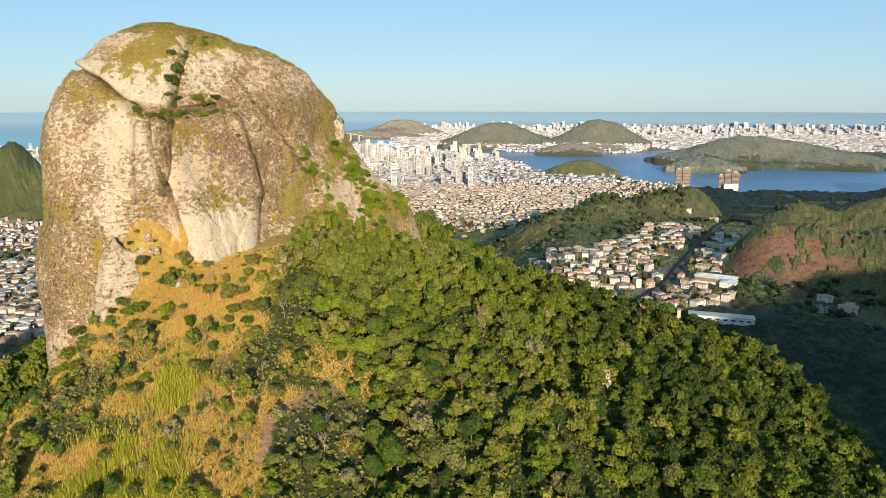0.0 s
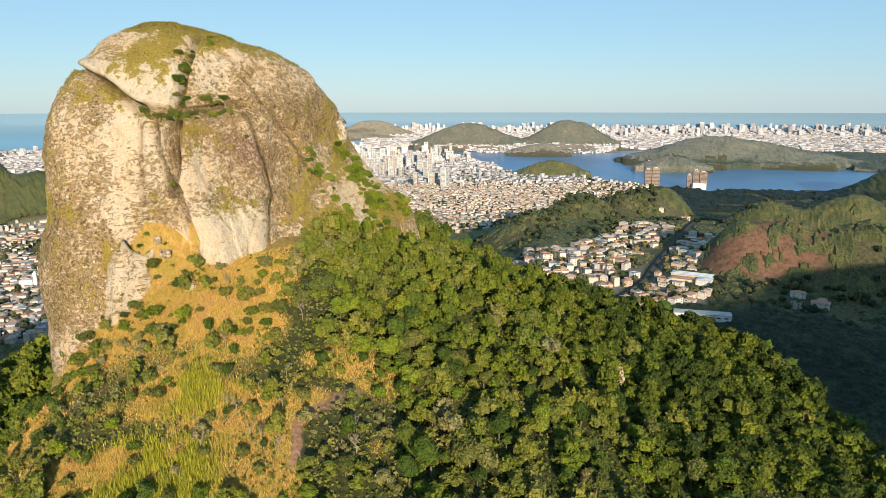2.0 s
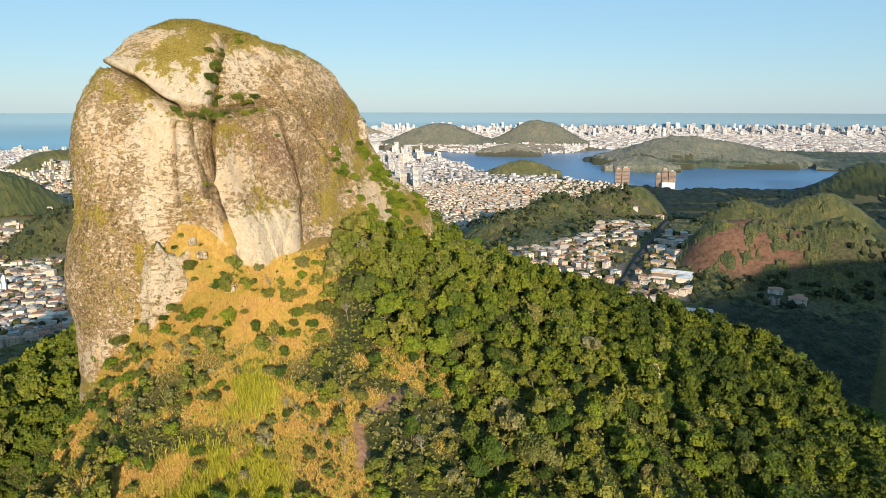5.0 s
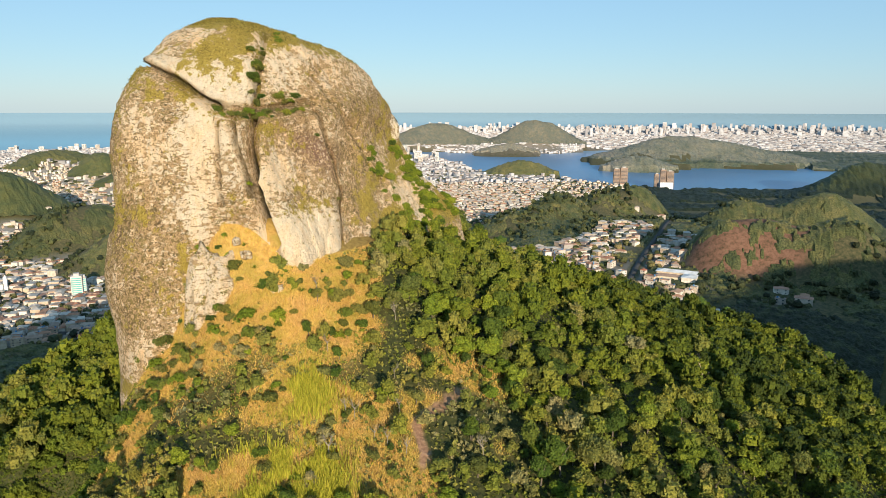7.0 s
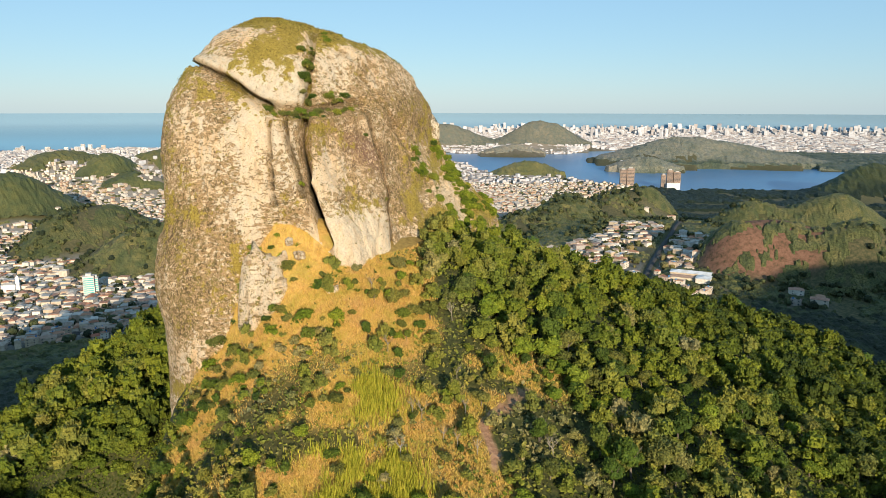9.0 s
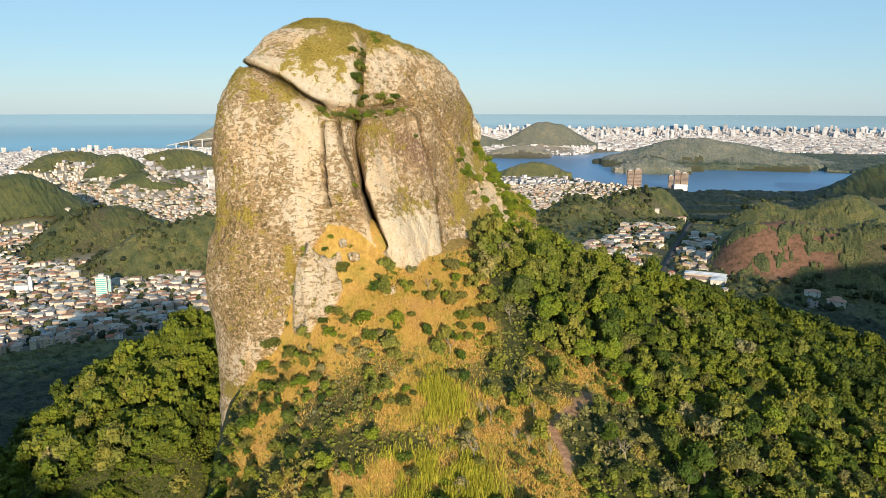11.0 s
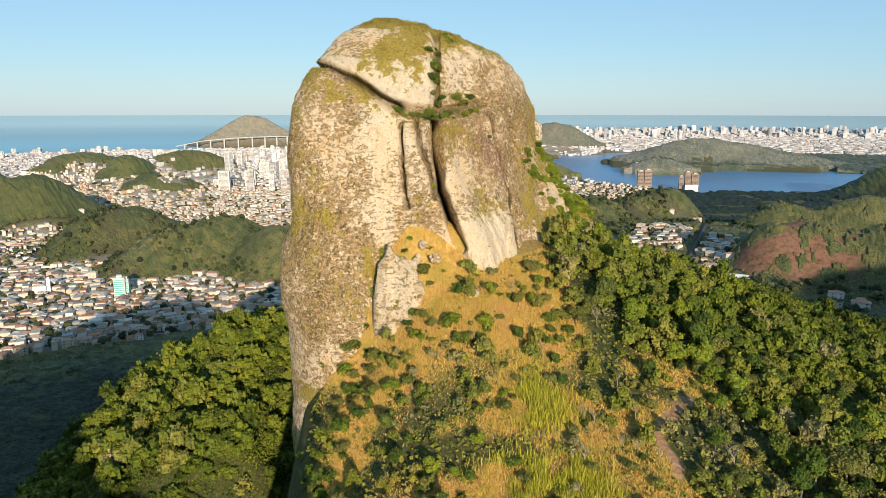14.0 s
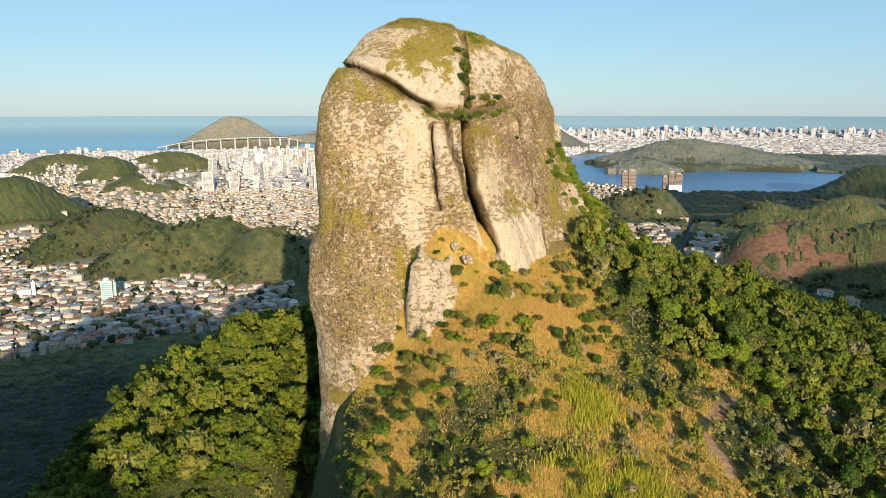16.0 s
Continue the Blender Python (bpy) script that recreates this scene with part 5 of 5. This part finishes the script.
for name, x, y, h, size, tilt, label in (
        ("boulder", -66.5, 172, -44.5, (3.4, 2.6, 4.0), 8, "pale split boulder in the dry grass"), ("boulder", -69.5, 173.5, -45.5, (2.4, 2.2, 3.0), -6, "pale split boulder in the dry grass"),
        ("boulder", -75, 181, -37, (2.6, 2, 2.4), 10, "small grey boulder in the grass of the recess"), ("boulder", -78, 184, -34, (2.0, 2, 2.2), 0, "small grey boulder in the grass of the recess"),
        ("boulder", -39, 250, -9, (9, 9, 11), 6, "rounded granite block on the flank of the rock"), ("boulder", 42.5, 179.5, -73, (6.5, 5, 7.5), 5, "pale weathered rock outcrop between trees"), ("boulder", 46, 178, -75, (4, 4, 6.5), -5, "pale weathered rock outcrop between trees")):
    me = mesh_of(name, *boulder(*size, int(abs(x) * 10)), granite, True, {"pale": np.full(704, 0.8), "lichen": np.full(704, 0.5), "moss": np.full(704, 0.25), "rust": np.zeros(704)})
    tagged(new(name, me), label, "rock").matrix_basis = pose(x, y, E + h, tilt, tilt / 2, 20 * tilt)


# the buttress that stands in the recess, with a smaller block at its foot
for name, x, y, h, size, tilt, label in (
        ("rock_buttress", -83.6, 180.4, -49.0, (12.5, 13, 27), (-24, 3, 10), "steep grey granite buttress with pale streaks in the grassy recess"),
        ("rock_buttress", -79.6, 177.8, -51.0, (5.8, 8, 22), (-24, -7, -24), "dark narrow granite rib against the buttress")):
    me = mesh_of(name, *boulder(*size, 31 + int(size[0]), 0.42, 0.62, -0.1, 0.13), granite, True, {"pale": np.full(704, 0.4), "lichen": np.full(704, 0.36), "moss": np.full(704, 0.3), "rust": np.zeros(704)})
    tagged(new(name, me), label, "rock").matrix_basis = pose(x, y, E + h, *tilt)


# ---- the town ----
def box(w, d, h, z0=0.0):
    """Four walls and a top."""
    v = np.array([(-w, -d, z0 * 2), (w, -d, z0 * 2), (w, d, z0 * 2), (-w, d, z0 * 2), (-w, -d, h * 2), (w, -d, h * 2), (w, d, h * 2), (-w, d, h * 2)]) / 2.0
    return v, np.array([(0, 1, 5, 4), (1, 2, 6, 5), (2, 3, 7, 6), (3, 0, 4, 7), (4, 5, 6, 7), (3, 2, 1, 0)])


def hip_roof(w, d, h, over=0.5):
    """Hipped roof with eaves, closed below."""
    a, b_, k = w / 2 + over, d / 2 + over, max(0.05, (w - d) / 2)
    v = np.array([(-a, -b_, 0), (a, -b_, 0), (a, b_, 0), (-a, b_, 0), (-k, 0, h), (k, 0, h), (k, 0.02, h), (-k, 0.02, h)])
    return v, np.array([(0, 1, 5, 4), (1, 2, 6, 5), (2, 3, 7, 6), (3, 0, 4, 7), (4, 5, 6, 7), (3, 2, 1, 0)])


def placed(v, x, y, z, spin):
    c, s = math.cos(spin), math.sin(spin)
    return np.stack([v[:, 0] * c - v[:, 1] * s + x, v[:, 0] * s + v[:, 1] * c + y, v[:, 2] + z], 1)


def lattice_angle(x, y):
    return (fbm(np.asarray(x) / 400.0, np.asarray(y) / 400.0, 2, 91) - 0.5) * 3.0


r = np.random.default_rng(17)
HOUSES = []
WINDOW = mesh_of("window", *box(1.5, 0.16, 1.2), pane_glass)
for k in range(7):
    w, d, floors = ((11, 8, 1), (12, 9, 2), (9, 9, 2), (14, 9, 1), (13, 10, 3), (10, 8, 2), (16, 10, 2))[k]
    h = floors * 3.0
    walls = mesh_of("walls", *box(w, d, h, -4), plaster)
    if k in (0, 2, 3, 6):
        roof = mesh_of("roof", *hip_roof(w, d, 2.1), tile_red if k != 4 else roofing)
        flat = False
    else:
        top = join([box(w + 0.3, d + 0.3, 0.25), *(tuple((placed(box(a, b_, 0.9)[0], px, py, 0, 0), box(a, b_, 0.9)[1])) for a, b_, px, py in ((w, 0.2, 0, d / 2), (w, 0.2, 0, -d / 2), (0.2, d - 0.4, w / 2, 0), (0.2, d - 0.4, -w / 2, 0)))])
        roof = mesh_of("roof", *top, roofing)
        flat = True
    HOUSES.append((w, d, h, floors, walls, roof, flat))
TANK = mesh_of("water_tank", *limb((0, 0, 0), (0, 0, 1.5), 0.9, 1.0, 8), tank_blue)

hx, hy = scatter(0.95, -760, 520, 560, 1330, 11.5, r)
ht = town_at(hx, hy)
ok = in_view(hx, hy, 0) & (r.random(hx.size) < ht * 0.95) & (ht > 0.2)
hx, hy = hx[ok], hy[ok]
hz = height(hx, hy)
hd = np.hypot(hx + 45, hy - 5)
order = np.argsort(hd)
rest_near = []
for n_, i in enumerate(order):
    k = r.integers(0, 7)
    w, d, h, floors, walls, roof, flat = HOUSES[k]
    spin = float(lattice_angle(hx[i], hy[i])) + (math.pi / 2) * r.integers(0, 4) + r.normal(0, 0.08)
    if n_ >= 290:
        rest_near.append((hx[i], hy[i], hz[i], spin, w * r.uniform(0.8, 1.2), d * r.uniform(0.8, 1.2), h))
        continue
    house = tagged(new("house"), ("plastered house with a flat roof terrace and parapet" if flat else "plastered house with a hipped clay tile roof") + (" and two storeys" if floors == 2 else " and three storeys" if floors == 3 else ""), "house", "houses of the valley town")
    s = r.uniform(0.65, 1.15)
    house.matrix_basis = pose(hx[i], hy[i], hz[i] + 0.5, 0, 0, math.degrees(spin)) @ Matrix.Diagonal((s, s, 1, 1))
    part("wall", walls, house)
    part("roof", roof, house, m=pose(0, 0, h))
    for fl in range(floors):
        for sx_ in (-0.28, 0.28):
            for side in (-1, 1):
                part("window", WINDOW, house, m=pose(sx_ * w, side * (d / 2 + 0.02), fl * 3.0 + 1.0))
    if flat:
        part("water_tank", TANK, house, "blue plastic water tank", pose(w * 0.3, d * 0.2, h + 0.25))


def built_mass(name, label, spots, floor_h=3.0, windows=False, walls_of=None, roofs_of=None):
    """Closely built quarter: walls, roofs and windows joined."""
    wv, wf, rv, rf, gv, gf = [], [], [], [], [], []
    nw = nr = ng = 0
    for x, y, z, spin, w, d, h in spots:
        v, f = box(w, d, h, -6)
        f = f[:4]
        wv.append(placed(v, x, y, z, spin)), wf.append(f + nw)
        nw += 8
        if h < 10 and r.random() < 0.6:
            v, f = hip_roof(w, d, 2.0, 0.6)
        else:
            v, f = box(w + 0.4, d + 0.4, 0.8)
        f = f[:5]
        rv.append(placed(v, x, y, z + h, spin)), rf.append(f + nr)
        nr += 8
        if windows:
            for fl in range(int(h / floor_h)):
                for side in (0, 1):
                    a = spin + side * math.pi / 2
                    span, reach = ((w, d) if side == 0 else (d, w))
                    for s in (-1, 1):
                        v = np.array([(-span * 0.42, s * (reach / 2 + 0.08), fl * floor_h + 1.0), (span * 0.42, s * (reach / 2 + 0.08), fl * floor_h + 1.0), (span * 0.42, s * (reach / 2 + 0.08), fl * floor_h + 2.2), (-span * 0.42, s * (reach / 2 + 0.08), fl * floor_h + 2.2)])
                        gv.append(placed(v, x, y, z, a)), gf.append(np.arange(4)[None] + ng)
                        ng += 4
    mass = tagged(new(name), label, "buildings", kind="stuff")
    part("walls", mesh_of("walls", bend(np.concatenate(wv)), np.concatenate(wf), walls_of or (plaster_tower if windows else plaster)), mass)
    part("roofs", mesh_of("roofs", bend(np.concatenate(rv)), np.concatenate(rf), roofs_of or (sheet_white if windows else roofing)), mass)
    if gv:
        part("window_bands", mesh_of("window_bands", bend(np.concatenate(gv)), np.concatenate(gf), pane_glass), mass)


def quarter(x0, x1, y0, y1, gap, size, heights, extra=None, thin=0.95):
    x, y = scatter(1.0, x0, x1, y0, y1, gap, r)
    t = town_at(x, y)
    a, d = az_of(x, y)
    ok = in_view(x, y, 0.5) & (r.random(x.size) < t * thin) & ~wet(x, y)
    if extra is not None:
        ok &= extra(a, d, x, y)
    x, y = x[ok], y[ok]
    z = np.maximum(height(x, y), 2)
    la = lattice_angle(x, y)
    return [(x[i], y[i], z[i], la[i] + (math.pi / 2) * r.integers(0, 2) + r.normal(0, 0.06), size * r.choice((0.5, 0.7, 0.9, 1.2, 1.6)), size * r.uniform(0.4, 1.0), r.choice(heights)) for i in range(len(x))]


low = (3.5, 4, 4, 6, 6.5, 7, 7, 9, 10, 15)
built_mass("houses", "dense low houses with tile and sheet roofs in the valley", rest_near or [(0, 2000, 5, 0, 10, 10, 5)])
near_q = quarter(-1500, 1000, 1330, 2600, 12.5, 9.5, (3, 3.5, 4, 4, 6, 6, 7, 9), lambda a, d, x, y: d > 1330, 0.8)
far_q = quarter(-2600, 1300, 2600, 5400, 22, 16, low, lambda a, d, x, y: d > 2600)
over_q = quarter(-600, 7600, 4300, 9600, 44, 34, (5, 6, 8, 9, 12, 15), lambda a, d, x, y: (d > 4600) & (d < 9600), 0.8)
built_mass("city_blocks", "closely built white and tan city houses", near_q)
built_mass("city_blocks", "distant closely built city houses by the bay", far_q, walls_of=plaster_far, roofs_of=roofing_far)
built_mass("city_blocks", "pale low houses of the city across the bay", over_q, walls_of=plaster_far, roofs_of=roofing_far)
towers = quarter(-900, 900, 2500, 4300, 85, 24, (24, 34, 42, 52, 60, 70), lambda a, d, x, y: (a > -14) & (a < 6) & (fbm(x / 300.0, y / 300.0, 2, 95) > 0.46))
towers += quarter(-2600, -300, 3300, 5200, 95, 24, (20, 26, 32, 40, 48), lambda a, d, x, y: (fbm(x / 400.0, y / 400.0, 2, 96) > 0.5) & ((a > -16) | (d > 4300)), 0.6)
shore_t = quarter(-600, 7600, 6500, 9600, 160, 28, (18, 24, 30, 36, 48, 60, 80), lambda a, d, x, y: (d > 7600) | (fbm(x / 900.0, y / 900.0, 2, 97) > 0.6))
built_mass("apartment_towers", "white apartment towers of the city centre", towers, windows=True)
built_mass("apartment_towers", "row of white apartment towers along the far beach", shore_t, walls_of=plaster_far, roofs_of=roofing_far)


# ---- landmarks ----
def ground_at(x, y):
    return float(height(np.array([float(x)]), np.array([float(y)]))[0])


def block(name, parent, size, m, mat, label=""):
    return part(name, mesh_of(name, *box(*size), mat), parent, label, m)


# hall with white sheet roofs in the valley
hall = tagged(new("sports_hall"), "large hall with white sheet roofs beside the valley road", "hall")
hall.matrix_basis = pose(320, 812, ground_at(320, 812), 0, 0, -32)
block("wall", hall, (46, 16, 7, -6), pose(0, 6, 0), plaster)
part("roof", mesh_of("roof", *hip_roof(47, 17, 2.2, 0.8), sheet_white), hall, "white sheet roof", pose(0, 6, 7))
block("annex_wall", hall, (16, 22, 6, -6), pose(17, -10, 0), plaster)
part("annex_roof", mesh_of("annex_roof", *hip_roof(22, 16, 1.6, 0.8), sheet_white), hall, "white sheet roof", pose(17, -10, 6, 0, 0, 90))
block("porch_wall", hall, (30, 12, 4, -6), pose(-8, -9, 0), plaster)
part("porch_roof", mesh_of("porch_roof", *hip_roof(30, 12, 2.6, 0.6), tile_red), hall, "brown tile roof", pose(-8, -9, 4))

shed = tagged(new("warehouse"), "long white warehouse with a flat roof in the shaded valley", "warehouse")
shed.matrix_basis = pose(281, 690, ground_at(281, 690), 0, 0, -18)
block("wall", shed, (62, 14, 8, -8), pose(0, 0, 0), sheet_white)
block("roof", shed, (63, 15, 0.5), pose(0, 0, 8), concrete)
for k in range(8):
    block("window", shed, (4, 0.3, 1.4), pose(-26 + k * 7.4, -7.05, 4.6), pane_glass)


def tower(name, label, x, y, spin, wings, mat, stripe, floor_h=3.2):
    """Tower of wings (x, y, width, depth, height), each with a band of windows on every floor."""
    ob = tagged(new(name), label, "tower")
    ob.matrix_basis = pose(x, y, max(ground_at(x, y), 4), 0, 0, spin)
    for wx, wy, w, d, h in wings:
        wing = block("wing", ob, (w, d, h, -6), pose(wx, wy, 0), mat)
        part("roof", mesh_of("roof", *box(w * 0.5, d * 0.5, 3.5), concrete), wing, m=pose(0, 0, h))
        for fl in range(1, int(h / floor_h)):
            for side in (-1, 1):
                part("window_band", mesh_of("window_band", *box(w * 0.92, 0.2, 1.6), stripe), wing, m=pose(0, side * (d / 2 + 0.06), fl * floor_h))
    return ob


tower("office_tower", "brown twin office tower with ribbed facade by the bay", 851, 2524, -12, ((-14, 0, 22, 20, 60), (13, 4, 26, 20, 64)), brown_block, pane_glass, 5.0)
bay_tower = tower("office_tower", "brown office tower on a white podium by the bay", 990, 2452, -15, ((-28, 6, 16, 18, 46), (-6, 8, 20, 20, 62), (18, 4, 24, 20, 56)), brown_block, pane_glass, 4.2)
block("podium", bay_tower, (44, 14, 18, -6), pose(4, -16, 0), plaster_tower, "white podium")
tower("apartment_block", "white apartment block with teal stripes in the valley town", -475, 1051, 14, ((0, 0, 15, 14, 31), (9, 4, 6, 10, 27)), plaster_tower, glass_teal, 3.0)
tower("apartment_block", "pink apartment tower near the bridge", *[float(v) for v in bend(np.array((-962.0, 4123.0, 0.0)))[:2]], 5, ((-24, 0, 30, 22, 78), (20, 0, 26, 22, 76)), plaster_tower, pane_glass, 4.0)
church = tagged(new("church"), "white church with a square bell tower", "church")
church.matrix_basis = pose(-599, 1077, ground_at(-599, 1077), 0, 0, 12)
block("nave", church, (18, 12, 14, -5), pose(0, 0, 0), sheet_white)
part("roof", mesh_of("roof", *hip_roof(18, 12, 2.5), roofing), church, m=pose(0, 0, 14))
bell = block("bell_tower", church, (5, 5, 23, -5), pose(11.6, 0, 0), sheet_white)
part("spire", mesh_of("spire", *hip_roof(5, 5, 4, 0.2), sheet_white), bell, m=pose(0, 0, 23))

# valley road and the street of the left town, laid over the ground
def ribbon(name, points, wide, label):
    pts = []
    for (x0, y0), (x1, y1) in zip(points[:-1], points[1:]):
        n = max(2, int(math.hypot(x1 - x0, y1 - y0) / 6))
        pts += [(x0 + (x1 - x0) * k / n, y0 + (y1 - y0) * k / n) for k in range(n)]
    p = np.array(pts + [points[-1]])
    d = np.gradient(p, axis=0)
    d /= np.linalg.norm(d, axis=1, keepdims=True)
    side = np.stack([-d[:, 1], d[:, 0]], 1) * wide / 2
    z = height(p[:, 0], p[:, 1])
    z = np.convolve(np.pad(z, 2, "edge"), np.ones(5) / 5, "valid") + 0.9
    rows_ = []
    for k, drop in ((1.06, -2.5), (1.0, 0), (-1.0, 0), (-1.06, -2.5)):
        rows_.append(np.concatenate([p + side * k, (z + drop)[:, None]], 1))
    v = np.stack(rows_, 1).reshape(-1, 3)
    tagged(new(name, mesh_of(name, v, grid_faces(len(p), 4), asphalt, True)), label, "road", kind="structure")


ribbon("road", ROAD, 7, "asphalt road through the valley")
ribbon("road", [(-520, 812), (-440, 866), (-360, 880), (-300, 862), (-240, 842)], 10, "asphalt road along the foot of the town")

# the long bridge over the mouth of the bay
bridge = tagged(new("bridge"), "long pale concrete bridge on slender piers over the bay", "bridge")
span = [(-1560, 5180, 30), (-1403, 5253, 62), (-1230, 5340, 78), (-1044, 5431, 84), (-890, 5560, 84), (-757, 5674, 78), (-640, 5790, 50)]
deck_p = np.array([np.array(a) + (np.array(b_) - np.array(a)) * k / 6 for a, b_ in zip(span[:-1], span[1:]) for k in range(6)] + [span[-1]], dtype=float)
d = np.gradient(deck_p[:, :2], axis=0)
d /= np.linalg.norm(d, axis=1, keepdims=True)
side = np.stack([-d[:, 1], d[:, 0]], 1) * 12
v = np.stack([np.concatenate([deck_p[:, :2] + side * k, (deck_p[:, 2] + h)[:, None]], 1) for k, h in ((1, 0), (1, -4.5), (-1, -4.5), (-1, 0))], 1)
part("deck", mesh_of("deck", bend(v.reshape(-1, 3)), grid_faces(len(deck_p), 4, close=True), concrete), bridge)
for x, y, z in deck_p[2::3]:
    if z > 12:
        part("pier", mesh_of("pier", bend(placed(box(5, 12, z - 4, -3)[0], x, y, 0, 0.6)), box(5, 12, 1)[1], concrete), bridge)
